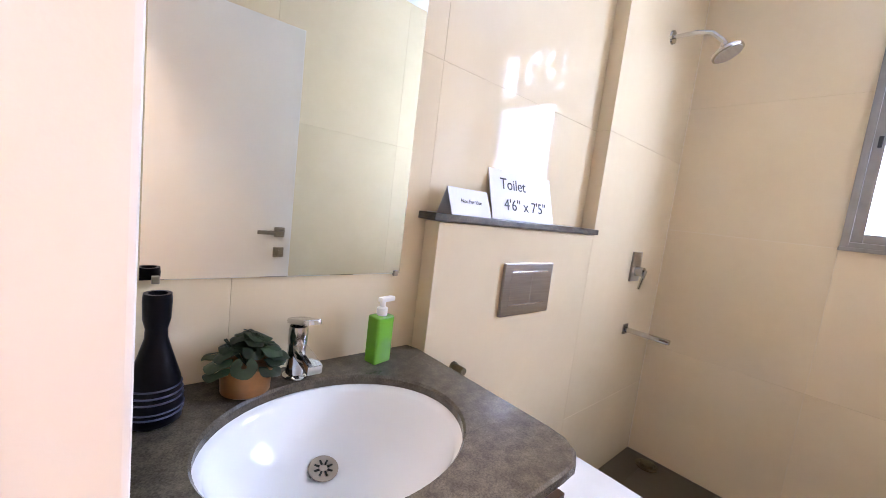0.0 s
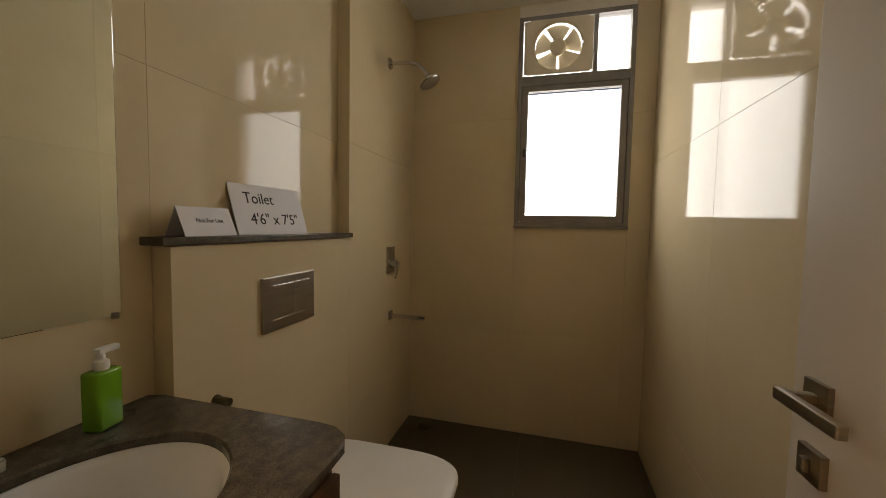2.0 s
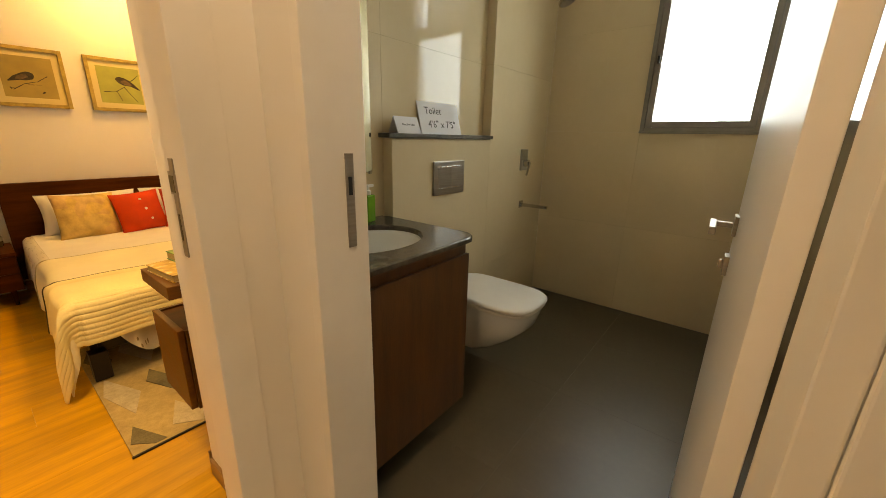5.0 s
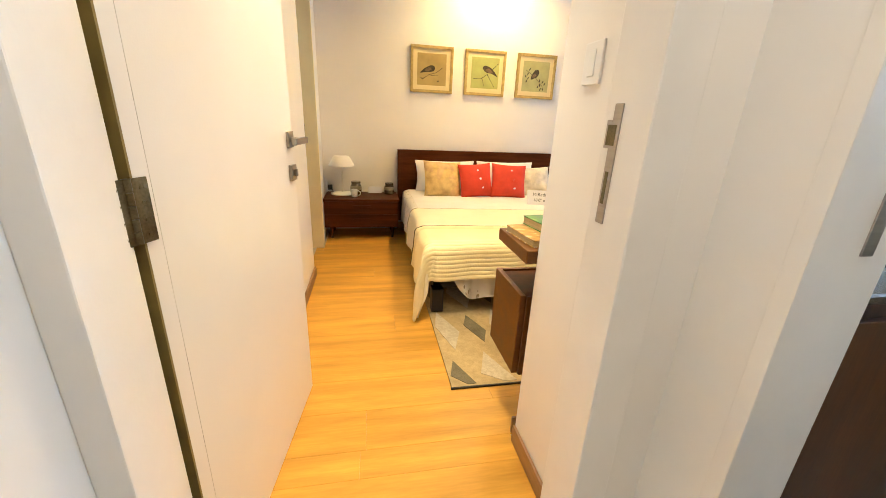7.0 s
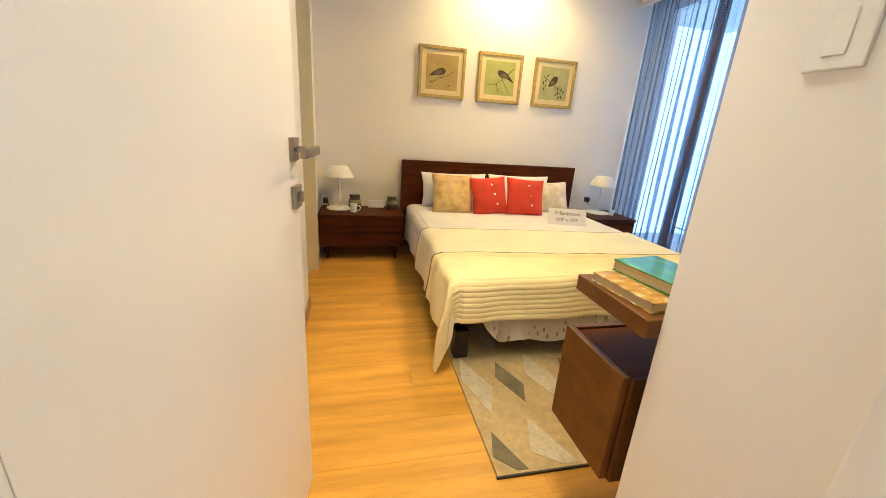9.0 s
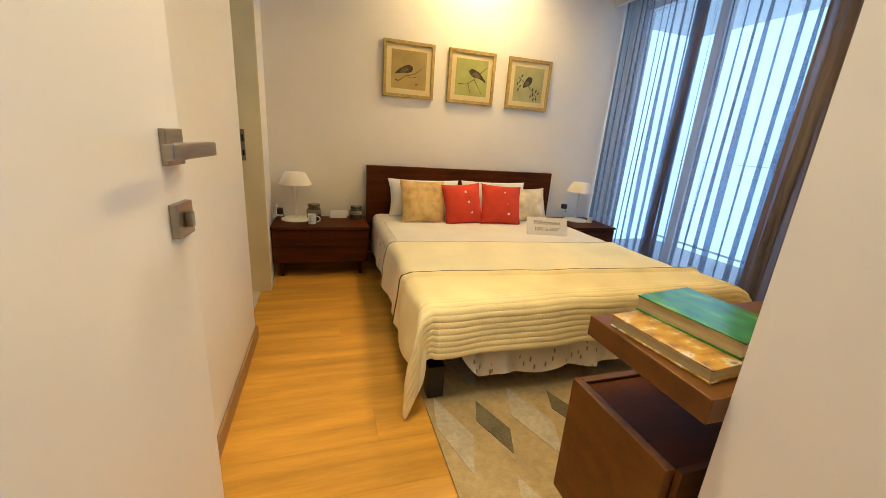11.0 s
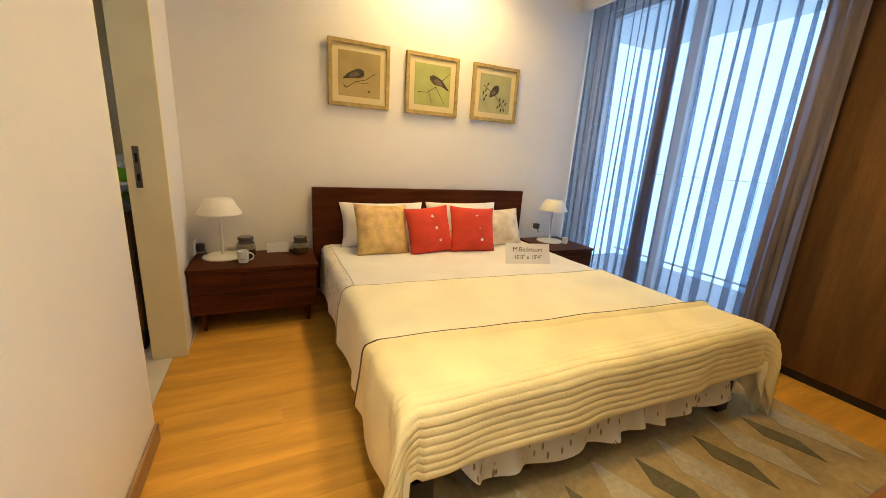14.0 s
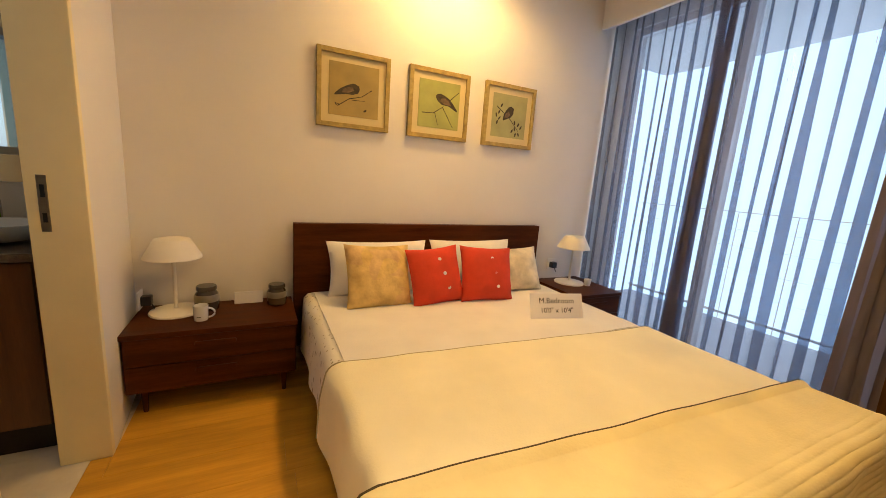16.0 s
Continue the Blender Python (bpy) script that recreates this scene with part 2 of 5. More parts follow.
def woven(name, dark, light, through_share, open_share):
    """A thin cloth: diffuse, partly translucent, with an open weave."""
    m = bpy.data.materials.new(name)
    m.use_nodes = True
    nt = m.node_tree
    nt.nodes.remove(nt.nodes["Principled BSDF"])
    out = nt.nodes["Material Output"]
    tc = nt.nodes.new("ShaderNodeTexCoord")
    n = nt.nodes.new("ShaderNodeTexNoise")
    n.inputs["Scale"].default_value = 9
    mp = nt.nodes.new("ShaderNodeMapping")
    mp.inputs["Scale"].default_value = (3, 3, 0.4)
    nt.links.new(tc.outputs["Object"], mp.inputs[0])
    nt.links.new(mp.outputs[0], n.inputs["Vector"])
    ramp = nt.nodes.new("ShaderNodeValToRGB")
    ramp.color_ramp.elements[0].color, ramp.color_ramp.elements[1].color = (*dark, 1), (*light, 1)
    nt.links.new(n.outputs["Fac"], ramp.inputs[0])
    d = nt.nodes.new("ShaderNodeBsdfDiffuse")
    t = nt.nodes.new("ShaderNodeBsdfTranslucent")
    clear = nt.nodes.new("ShaderNodeBsdfTransparent")
    clear.inputs[0].default_value = (0.72, 0.86, 1.0, 1)
    nt.links.new(ramp.outputs[0], d.inputs[0])
    nt.links.new(ramp.outputs[0], t.inputs[0])
    m1 = nt.nodes.new("ShaderNodeMixShader")
    m1.inputs[0].default_value = through_share
    nt.links.new(d.outputs[0], m1.inputs[1])
    nt.links.new(t.outputs[0], m1.inputs[2])
    m2 = nt.nodes.new("ShaderNodeMixShader")
    m2.inputs[0].default_value = open_share
    nt.links.new(m1.outputs[0], m2.inputs[1])
    nt.links.new(clear.outputs[0], m2.inputs[2])
    nt.links.new(m2.outputs[0], out.inputs[0])
    return m


def leaf_print(name, base, ink, scale):
    """White cotton with scattered small leaf strokes."""
    m = material(name, base, 0.85, var=0.03, scale=5, bump=0.25, bump_scale=240, spec=0.2)
    nt = m.node_tree
    b = nt.nodes["Principled BSDF"]
    tc = nt.nodes.new("ShaderNodeTexCoord")
    mp = nt.nodes.new("ShaderNodeMapping")
    mp.inputs["Scale"].default_value = (scale * 1.35, scale * 1.35, scale * 0.40)
    mp.inputs["Rotation"].default_value = (0.7, 0.9, 0.6)
    v = nt.nodes.new("ShaderNodeTexVoronoi")
    v.inputs["Scale"].default_value = 1.0
    nt.links.new(tc.outputs["Object"], mp.inputs[0])
    nt.links.new(mp.outputs[0], v.inputs["Vector"])
    lt = nt.nodes.new("ShaderNodeMath")
    lt.operation = "LESS_THAN"
    lt.inputs[1].default_value = 0.21
    nt.links.new(v.outputs["Distance"], lt.inputs[0])
    mx = nt.nodes.new("ShaderNodeMix")
    mx.data_type = "RGBA"
    old = b.inputs["Base Color"].links[0].from_socket
    nt.links.new(lt.outputs[0], mx.inputs["Factor"])
    nt.links.new(old, mx.inputs["A"])
    mx.inputs["B"].default_value = (*ink, 1)
    nt.links.new(mx.outputs["Result"], b.inputs["Base Color"])
    return m


def glass(name, tint=(0.95, 0.97, 1.0)):
    m = bpy.data.materials.new(name)
    m.use_nodes = True
    b = m.node_tree.nodes["Principled BSDF"]
    b.inputs["Base Color"].default_value = (*tint, 1)
    b.inputs["Roughness"].default_value = 0.02
    b.inputs["Transmission Weight"].default_value = 1.0
    b.inputs["IOR"].default_value = 1.1
    return m


def glow(name, color, strength):
    m = bpy.data.materials.new(name)
    m.use_nodes = True
    b = m.node_tree.nodes["Principled BSDF"]
    b.inputs["Base Color"].default_value = (0, 0, 0, 1)
    b.inputs["Emission Color"].default_value = (*color, 1)
    b.inputs["Emission Strength"].default_value = strength
    return m


def patched(m, scale, tones):
    """Breaks the cloth colour of m into straight-sided patches with stitched seams."""
    nt = m.node_tree
    b = nt.nodes["Principled BSDF"]
    tc = nt.nodes.new("ShaderNodeTexCoord")
    v = nt.nodes.new("ShaderNodeTexVoronoi")
    v.distance = "CHEBYCHEV"
    v.inputs["Scale"].default_value = scale
    nt.links.new(tc.outputs["Object"], v.inputs["Vector"])
    ramp = nt.nodes.new("ShaderNodeValToRGB")
    ramp.color_ramp.interpolation = "CONSTANT"
    for k, c in enumerate(tones):
        e = ramp.color_ramp.elements[k] if k < 2 else ramp.color_ramp.elements.new(0.5)
        e.position, e.color = k / len(tones), (*c, 1)
    nt.links.new(v.outputs["Color"], ramp.inputs[0])
    mx = nt.nodes.new("ShaderNodeMix")
    mx.data_type, mx.blend_type = "RGBA", "MULTIPLY"
    mx.inputs["Factor"].default_value = 1.0
    nt.links.new(b.inputs["Base Color"].links[0].from_socket, mx.inputs["A"])
    nt.links.new(ramp.outputs[0], mx.inputs["B"])
    nt.links.new(mx.outputs["Result"], b.inputs["Base Color"])


patched(GOLD, 6.5, ((1.0, 0.98, 0.9), (0.9, 0.86, 0.72), (1.0, 1.0, 1.0), (0.96, 0.90, 1.05)))
SHEER = woven("sheer_voile", (0.19, 0.165, 0.185), (0.28, 0.25, 0.275), 0.50, 0.46)
DRAPE = woven("mauve_drape", (0.20, 0.165, 0.19), (0.33, 0.285, 0.32), 0.50, 0.03)
PRINTED = leaf_print("printed_cotton", (0.74, 0.70, 0.60), (0.30, 0.25, 0.16), 34)
GLASS = glass("window_glass")
HAZE = glow("daylight_haze", (0.68, 0.87, 1.0), 3.9)
BULB = glow("downlight_bulb", (1.0, 0.85, 0.6), 25.0)


# ---- building helpers ----
PLACED = {}


def thing(name, at, label="", category="", group="", kind=""):
    ob = new(name)
    ob.empty_display_size = 0.05
    ob.matrix_basis = Matrix.Translation(at)
    PLACED[ob] = Matrix.Translation(at)
    return tagged(ob, label, category, group, kind)


def finish(bm, mat, name, smooth=False):
    me = bpy.data.meshes.new(name)
    bm.normal_update()
    bm.to_mesh(me)
    bm.free()
    if mat:
        me.materials.append(mat)
    if smooth:
        me.shade_smooth()
        me.set_sharp_from_angle(angle=radians(smooth if smooth is not True else 40))
    return me


def solid(name, bm, mat, label="", category="", group="", kind="", smooth=False):
    ob = new(name, finish(bm, mat, name, smooth))
    PLACED[ob] = Matrix.Identity(4)
    return tagged(ob, label, category, group, kind)


def part(name, bm, mat, parent, label="", smooth=False):
    ob = new(name, finish(bm, mat, name, smooth) if isinstance(bm, bmesh.types.BMesh) else bm)
    ob.parent = parent
    ob.matrix_parent_inverse = PLACED[parent].inverted()
    PLACED[ob] = Matrix.Identity(4)
    return tagged(ob, label)


def box(x0, x1, y0, y1, z0, z1, bevel=0.0, bm=None, seg=2):
    own = bmesh.new()
    bmesh.ops.create_cube(own, size=1)
    for v in own.verts:
        v.co = Vector(((x0 + x1) / 2 + v.co.x * (x1 - x0), (y0 + y1) / 2 + v.co.y * (y1 - y0), (z0 + z1) / 2 + v.co.z * (z1 - z0)))
    if bevel:
        bmesh.ops.bevel(own, geom=list(own.edges), offset=bevel, segments=seg, affect="EDGES", profile=0.6)
    return merged(bm, own)


def merged(bm, own):
    if bm is None:
        return own
    me = bpy.data.meshes.new("tmp")
    own.to_mesh(me)
    own.free()
    bm.from_mesh(me)
    bpy.data.meshes.remove(me)
    return bm


def turned(bm, m):
    bmesh.ops.transform(bm, matrix=m, verts=list(bm.verts))
    return bm


def lathe(profile, at, seg=32, sx=1.0, sy=1.0, bm=None, caps=True):
    """A turned body from (radius, height) pairs."""
    own = bmesh.new()
    rings = []
    for r, z in profile:
        rings.append([own.verts.new((at[0] + r * sx * math.cos(2 * math.pi * i / seg), at[1] + r * sy * math.sin(2 * math.pi * i / seg), at[2] + z)) for i in range(seg)])
    for a, b in zip(rings, rings[1:]):
        for i in range(seg):
            own.faces.new((a[i], a[(i + 1) % seg], b[(i + 1) % seg], b[i]))
    if caps:
        own.faces.new(list(reversed(rings[0])))
        own.faces.new(rings[-1])
    bmesh.ops.recalc_face_normals(own, faces=list(own.faces))
    return merged(bm, own)


def rod(points, r, seg=12, bm=None):
    """A round bar along a line of points."""
    own = bmesh.new()
    pts = [Vector(p) for p in points]
    rings = []
    for i, p in enumerate(pts):
        d = (pts[min(i + 1, len(pts) - 1)] - pts[max(i - 1, 0)]).normalized()
        q = d.to_track_quat("Z", "Y")
        rr = r[i] if isinstance(r, (list, tuple)) else r
        rings.append([own.verts.new(p + q @ Vector((rr * math.cos(2 * math.pi * k / seg), rr * math.sin(2 * math.pi * k / seg), 0))) for k in range(seg)])
    for a, b in zip(rings, rings[1:]):
        for i in range(seg):
            own.faces.new((a[i], a[(i + 1) % seg], b[(i + 1) % seg], b[i]))
    own.faces.new(list(reversed(rings[0])))
    own.faces.new(rings[-1])
    bmesh.ops.recalc_face_normals(own, faces=list(own.faces))
    return merged(bm, own)


def outline(points, z0, z1, m=None, bevel=0.0, bm=None):
    """A slab with the given outline in x and y."""
    own = bmesh.new()
    low = [own.verts.new((x, y, z0)) for x, y in points]
    top = [own.verts.new((x, y, z1)) for x, y in points]
    n = len(points)
    own.faces.new(list(reversed(low)))
    cap = own.faces.new(top)
    for i in range(n):
        own.faces.new((low[i], low[(i + 1) % n], top[(i + 1) % n], top[i]))
    bmesh.ops.recalc_face_normals(own, faces=list(own.faces))
    if bevel:
        bmesh.ops.bevel(own, geom=list(cap.edges), offset=bevel, segments=3, affect="EDGES", profile=0.5)
    if m:
        turned(own, m)
    return merged(bm, own)


def sheet(fn, nu, nv, thick=0.0, closed=False):
    """A surface from fn(u, v) with u, v in 0..1, given thickness."""
    own = bmesh.new()
    vs = [[own.verts.new(fn(i / nu, j / nv)) for j in range(nv + 1)] for i in range(nu + 1)]
    for i in range(nu):
        for j in range(nv):
            own.faces.new((vs[i][j], vs[i + 1][j], vs[i + 1][j + 1], vs[i][j + 1]))
    own.normal_update()
    if thick:
        back = [[own.verts.new(v.co - v.normal * thick) for v in row] for row in vs]
        for i in range(nu):
            for j in range(nv):
                own.faces.new((back[i][j], back[i][j + 1], back[i + 1][j + 1], back[i + 1][j]))
        rim = [(i, 0) for i in range(nu)] + [(nu, j) for j in range(nv)] + [(i, nv) for i in range(nu, 0, -1)] + [(0, j) for j in range(nv, 0, -1)]
        for (a, b), (c, d) in zip(rim, rim[1:] + rim[:1]):
            own.faces.new((vs[a][b], back[a][b], back[c][d], vs[c][d]))
    return own


def lettering(words, size, m, thick=0.0004):
    data = bpy.data.curves.new("lettering", "FONT")
    data.body, data.size, data.extrude, data.align_x, data.resolution_u = words, size, thick, "CENTER", 3
    ob = bpy.data.objects.new("lettering", data)
    scene.collection.objects.link(ob)
    me = bpy.data.meshes.new_from_object(ob.evaluated_get(bpy.context.evaluated_depsgraph_get()))
    bpy.data.objects.remove(ob)
    me.transform(m)
    me.materials.clear()
    me.materials.append(INK)
    return me


# ---- the shell ----
H = 2.62


def wall(name, boxes, mat, label):
    bm = bmesh.new()
    for b in boxes:
        box(*b, bm=bm)
    return solid(name, bm, mat, label, "wall", kind="structure")


solid("floor_bedroom", box(-1.25, 2.0, 0.10, 2.93, -0.12, -0.006, bm=box(-1.25, -0.205, -0.40, 0.10, -0.12, -0.006)), GROUT, "honey oak laminate plank floor of the bedroom", "floor", kind="structure")
solid("floor_bath", box(0.0, 2.26, -1.37, 0.075, -0.12, -0.006), GROUT, "matt brown-grey square tile floor of the shower room", "floor", kind="structure")
solid("floor_lobby", box(-1.25, 0.0, -2.4, -0.40, -0.12, -0.006), GROUT, "pale cream tile floor of the lobby", "floor", kind="structure")
solid("floor_washroom", box(-2.0, -1.25, 1.2, 2.93, -0.12, -0.006), GROUT, "pale cream tile floor of the second washroom", "floor", kind="structure")
wall("wall_head", [(-2.15, 2.05, 2.93, 3.05, -0.12, H)], PAINT, "off-white painted wall behind the bed")
wall("wall_west", [(-1.25, -1.11, -0.42, 1.705, -0.12, H), (-1.25, -1.11, 1.705, 2.345, 2.09, H)], PAINT, "off-white painted wall with the opening to a washroom")
wall("wall_east", [(1.93, 2.05, 0.10, 1.32, -0.12, H), (1.93, 2.05, 2.86, 2.93, -0.12, H), (1.93, 2.05, 1.32, 2.86, 2.28, H)], PAINT, "off-white painted wall around the balcony door")
wall("wall_south", [(0.018, 1.47, 0.064, 0.10, -0.12, H), (1.47, 2.05, 0.004, 0.10, -0.12, H)], PAINT, "off-white painted wall between bedroom and shower room")
wall("wall_corner", [(-0.205, 0.018, -0.402, 0.070, -0.12, H), (-0.12, 0.018, -0.535, -0.402, -0.12, H)], PAINT, "off-white painted wall corner between the two doors")
wall("wall_bath_west", [(-0.12, 0.026, -2.4, -1.35, -0.12, H), (-0.12, 0.018, -1.35, -0.535, 2.09, H)], PAINT, "off-white painted lobby wall beside the shower room door")
wall("wall_bath_south", [(0.026, 2.40, -1.50, -1.374, -0.12, H)], PAINT, "tiled wall behind the open shower room door")
wall("wall_bath_east", [(2.264, 2.40, -1.374, -1.257, -0.12, H), (2.264, 2.40, -0.645, 0.10, -0.12, H), (2.264, 2.40, -1.257, -0.645, -0.12, 1.255), (2.264, 2.40, -1.257, -0.645, 2.445, H)], PAINT, "tiled wall with the shower room window")
wall("wall_door", [(-1.25, -1.11, -0.56, -0.42, -0.12, H), (-1.11, -0.205, -0.40, -0.28, 2.09, H)], PAINT, "off-white painted wall over the bedroom door")
wall("wall_lobby", [(-1.25, -1.11, -2.4, -0.56, -0.12, H), (-1.25, 0.026, -2.52, -2.4, -0.12, H)], PAINT, "off-white painted lobby wall")
wall("wall_washroom", [(-2.0, -1.25, 1.08, 1.2, -0.12, H), (-2.12, -2.0, 1.08, 1.46, -0.12, H), (-2.12, -2.0, 2.00, 2.93, -0.12, H), (-2.12, -2.0, 1.46, 2.00, -0.12, 1.06), (-2.12, -2.0, 1.46, 2.00, 1.83, H)], TILE, "cream tiled wall of the second washroom with a window")
solid("wall_niche", outline([(-1.25, 2.345), (-1.109, 2.345), (-1.152, 2.93), (-1.25, 2.93)], -0.12, H), PAINT, "off-white painted wall beside the nightstand", "wall", kind="structure")
solid("cistern_box", box(0.654, 1.47, 0.004, 0.064, -0.1, 1.186), GROUT, "tiled boxing of the concealed cistern", "wall", kind="structure")
solid("ceiling_bedroom", box(-1.25, 2.05, -0.40, 3.0, 2.50, 2.60), CEIL, "white painted ceiling", "ceiling", kind="structure")
solid("ceiling_bath", box(0.0, 2.4, -1.5, 0.10, 2.515, 2.60), CEIL, "white painted ceiling of the shower room", "ceiling", kind="structure")
solid("ceiling_lobby", box(-1.25, 0.0, -2.4, -0.40, 2.50, 2.60), CEIL, "white painted lobby ceiling", "ceiling", kind="structure")
solid("ceiling_washroom", box(-2.1, -1.2, 1.1, 3.0, 2.515, 2.60), CEIL, "white painted ceiling of the second washroom", "ceiling", kind="structure")
solid("pelmet", box(1.672, 1.70, 1.22, 2.926, 2.245, 2.498, 0.003), PAINT, "white painted curtain pelmet under the ceiling", "pelmet", kind="structure")
solid("backdrop", sheet(lambda u, v: (3.4, -0.6 + 6.0 * u, -1.5 + 6.0 * v), 2, 2), HAZE, "bright hazy daylight beyond the balcony", "sky", kind="structure")
solid("balcony_ceiling", box(2.05, 3.38, 0.2, 3.6, 2.36, 2.5), CEIL, "white balcony soffit", "ceiling", kind="structure")
solid("balcony_floor", box(2.05, 3.38, 0.2, 3.6, -0.14, -0.03), BALCONY, "grey tiled balcony floor", "floor", kind="structure")


def skirting(name, boxes):
    for b in boxes:
        solid(name, box(*b, bevel=0.003), SKIRTING, "brown wooden skirting board along the wall", "skirting", kind="structure")


skirting("baseboard", [(-1.108, -1.096, 0.0, 1.700, 0, 0.07), (-0.216, -0.205, -0.284, 0.070, 0, 0.07), (-0.2045, 1.868, 0.1005, 0.112, 0, 0.07), (-0.43, 1.40, 2.918, 2.928, 0, 0.07)])


# ---- doors and windows ----
def door_handle(parent, m, side=1):
    """Square rose, lever and lock rose on a leaf; local x runs to the hinge, y out of the leaf."""
    rose = part("handle_rose", turned(box(-0.026, 0.026, 0, 0.009, -0.026, 0.026, 0.0015), m), NICKEL, parent, "satin nickel square rose")
    lever = bmesh.new()
    box(-0.009, 0.009, 0.009, 0.058, -0.007, 0.007, 0.003, bm=lever)
    box(-0.012, 0.118 * side, 0.045, 0.060, -0.010, 0.010, 0.003, bm=lever)
    part("lever", turned(lever, m), NICKEL, rose, "satin nickel lever")
    lock = part("lock_rose", turned(box(-0.026, 0.026, 0, 0.011, -0.134, -0.082, 0.0015), m), NICKEL, parent, "satin nickel square lock rose")
    part("thumb_turn", turned(box(-0.006, 0.006, 0.011, 0.022, -0.120, -0.096, 0.003), m), NICKEL, lock)


def hinge(parent, at, m):
    bm = bmesh.new()
    box(0.002, 0.032, -0.002, 0.001, -0.05, 0.05, 0.0008, bm=bm)
    box(-0.032, -0.002, -0.002, 0.001, -0.05, 0.05, 0.0008, bm=bm)
    for k in range(5):
        lathe([(0.006, -0.05 + k * 0.02), (0.006, -0.0315 + k * 0.02)], (0, 0, 0), 10, bm=bm)
    for sx in (-0.02, 0.02):
        for z in (-0.036, -0.012, 0.014, 0.038):
            box(sx - 0.003, sx + 0.003, 0.001, 0.0018, z - 0.003, z + 0.003, 0.0008, bm=bm)
    part("hinge", turned(bm, Matrix.Translation(at) @ m), BRONZE, parent, "worn steel butt hinge", smooth=True)


# shower room door, folded back along the south wall
d1 = thing("door_1", (0.03, -1.27, 0), "white laminate flush door standing open, nickel lever", "door", kind="structure")
leaf1 = pose(0.034, -1.286, 0, 0, 0, 2.87)
part("door_leaf", turned(box(0, 0.719, -0.036, 0, 0.008, 2.045, 0.002), leaf1), DOOR, d1)
door_handle(d1, leaf1 @ pose(0.657, 0, 0.990) @ Matrix.Diagonal((-1, 1, 1, 1)))
f1 = thing("door_frame_1", (-0.05, -0.53, 0), "white painted door frame of the shower room", "door frame", kind="structure")
part("jamb", box(-0.124, 0.0215, -0.566, -0.535, 0, 2.05, 0.003), FRAME, f1)
part("jamb", box(-0.124, 0.030, -1.362, -1.328, 0, 2.05, 0.003), FRAME, f1)
part("head", box(-0.124, 0.0195, -1.328, -0.535, 2.05, 2.095, 0.003), FRAME, f1)
part("architrave", box(-0.132, -0.121, -1.42, -1.363, 0, 2.10, 0.003), FRAME, f1)
sp = part("strike_plate", box(-0.038, -0.016, -0.5685, -0.5655, 0.95, 1.16, 0.001), STEEL, f1, "steel strike plate")
part("latch_hole", box(-0.032, -0.022, -0.5692, -0.5684, 1.07, 1.11), BLACK, sp)

OLIVE = material("olive_gasket", (0.20, 0.145, 0.035), 0.6, var=0.12, scale=3, stretch=(1, 1, 6))
# bedroom door, open along the west wall
hx, hy, fx, fy = -1.053, -0.318, -0.962, 0.475
ang = math.degrees(math.atan2(fy - hy, fx - hx))
leaf_m = pose(hx, hy, 0, 0, 0, ang)
d2 = thing("door_2", (hx, hy, 0), "white laminate flush bedroom door standing open on steel hinges", "door", kind="structure")
part("door_leaf", turned(box(0.008, 0.785, 0.0, 0.036, 0.008, 2.045, 0.002), leaf_m), DOOR, d2)
part("edge_lipping", turned(box(0.003, 0.0079, 0.0, 0.036, 0.008, 2.045), leaf_m), OLIVE, d2, "bare olive-brown hinge edge")
door_handle(d2, leaf_m @ pose(0.746, 0, 1.022) @ Matrix.Diagonal((-1, -1, 1, 1)))
part("edge_strip", turned(box(0.045, 0.0458, -0.0005, 0.001, 0.01, 2.04), leaf_m), SEAM, d2)
for z in (0.16, 0.955, 1.86):
    hinge(d2, (hx - 0.001, hy - 0.006, z), pose(0, 0, 0, 0, 0, 68) @ pose(0, 0, 0, 180))
f2 = thing("door_frame_2", (-0.65, -0.36, 0), "white painted door frame of the bedroom", "door frame", kind="structure")
part("jamb", box(-1.11, -1.059, -0.46, -0.330, 0, 2.05, 0.003), FRAME, f2)
part("jamb", box(-0.285, -0.203, -0.408, -0.285, 0, 2.05, 0.004), FRAME, f2)
part("gasket", box(-1.11, -1.081, -0.330, -0.28, 0, 2.05), OLIVE, f2, "dark olive gap strip")
part("head", box(-1.055, -0.285, -0.404, -0.302, 2.05, 2.088, 0.003), FRAME, f2)
sp = part("strike_plate", box(-0.2880, -0.2848, -0.336, -0.314, 0.935, 1.145, 0.001), STEEL, f2, "pale steel strike plate with a bent lip")
part("strike_lip", box(-0.2880, -0.2848, -0.314, -0.299, 1.070, 1.118, 0.001), STEEL, sp)
part("latch_hole", box(-0.2888, -0.2879, -0.329, -0.305, 1.075, 1.110), BRONZE, sp)
part("latch_hole", box(-0.2888, -0.2879, -0.329, -0.320, 0.972, 1.030), BRONZE, sp)

# opening to the second washroom
f3 = thing("door_frame_3", (-1.18, 2.33, 0), "cream painted frame of the washroom opening", "door frame", kind="structure")
part("jamb", box(-1.255, -1.106, 2.322, 2.350, 0, 2.05, 0.003), CREAM, f3)
part("jamb", box(-1.255, -1.113, 1.700, 1.723, 0, 2.05, 0.003), CREAM, f3)
part("head", box(-1.255, -1.106, 1.700, 2.350, 2.05, 2.095, 0.003), CREAM, f3)
sp = part("strike_plate", box(-1.224, -1.200, 2.3185, 2.3215, 0.85, 1.03, 0.001), NICKEL, f3, "brass-toned strike plate")
part("latch_hole", box(-1.217, -1.206, 2.3178, 2.3186, 0.96, 1.0), BLACK, sp)
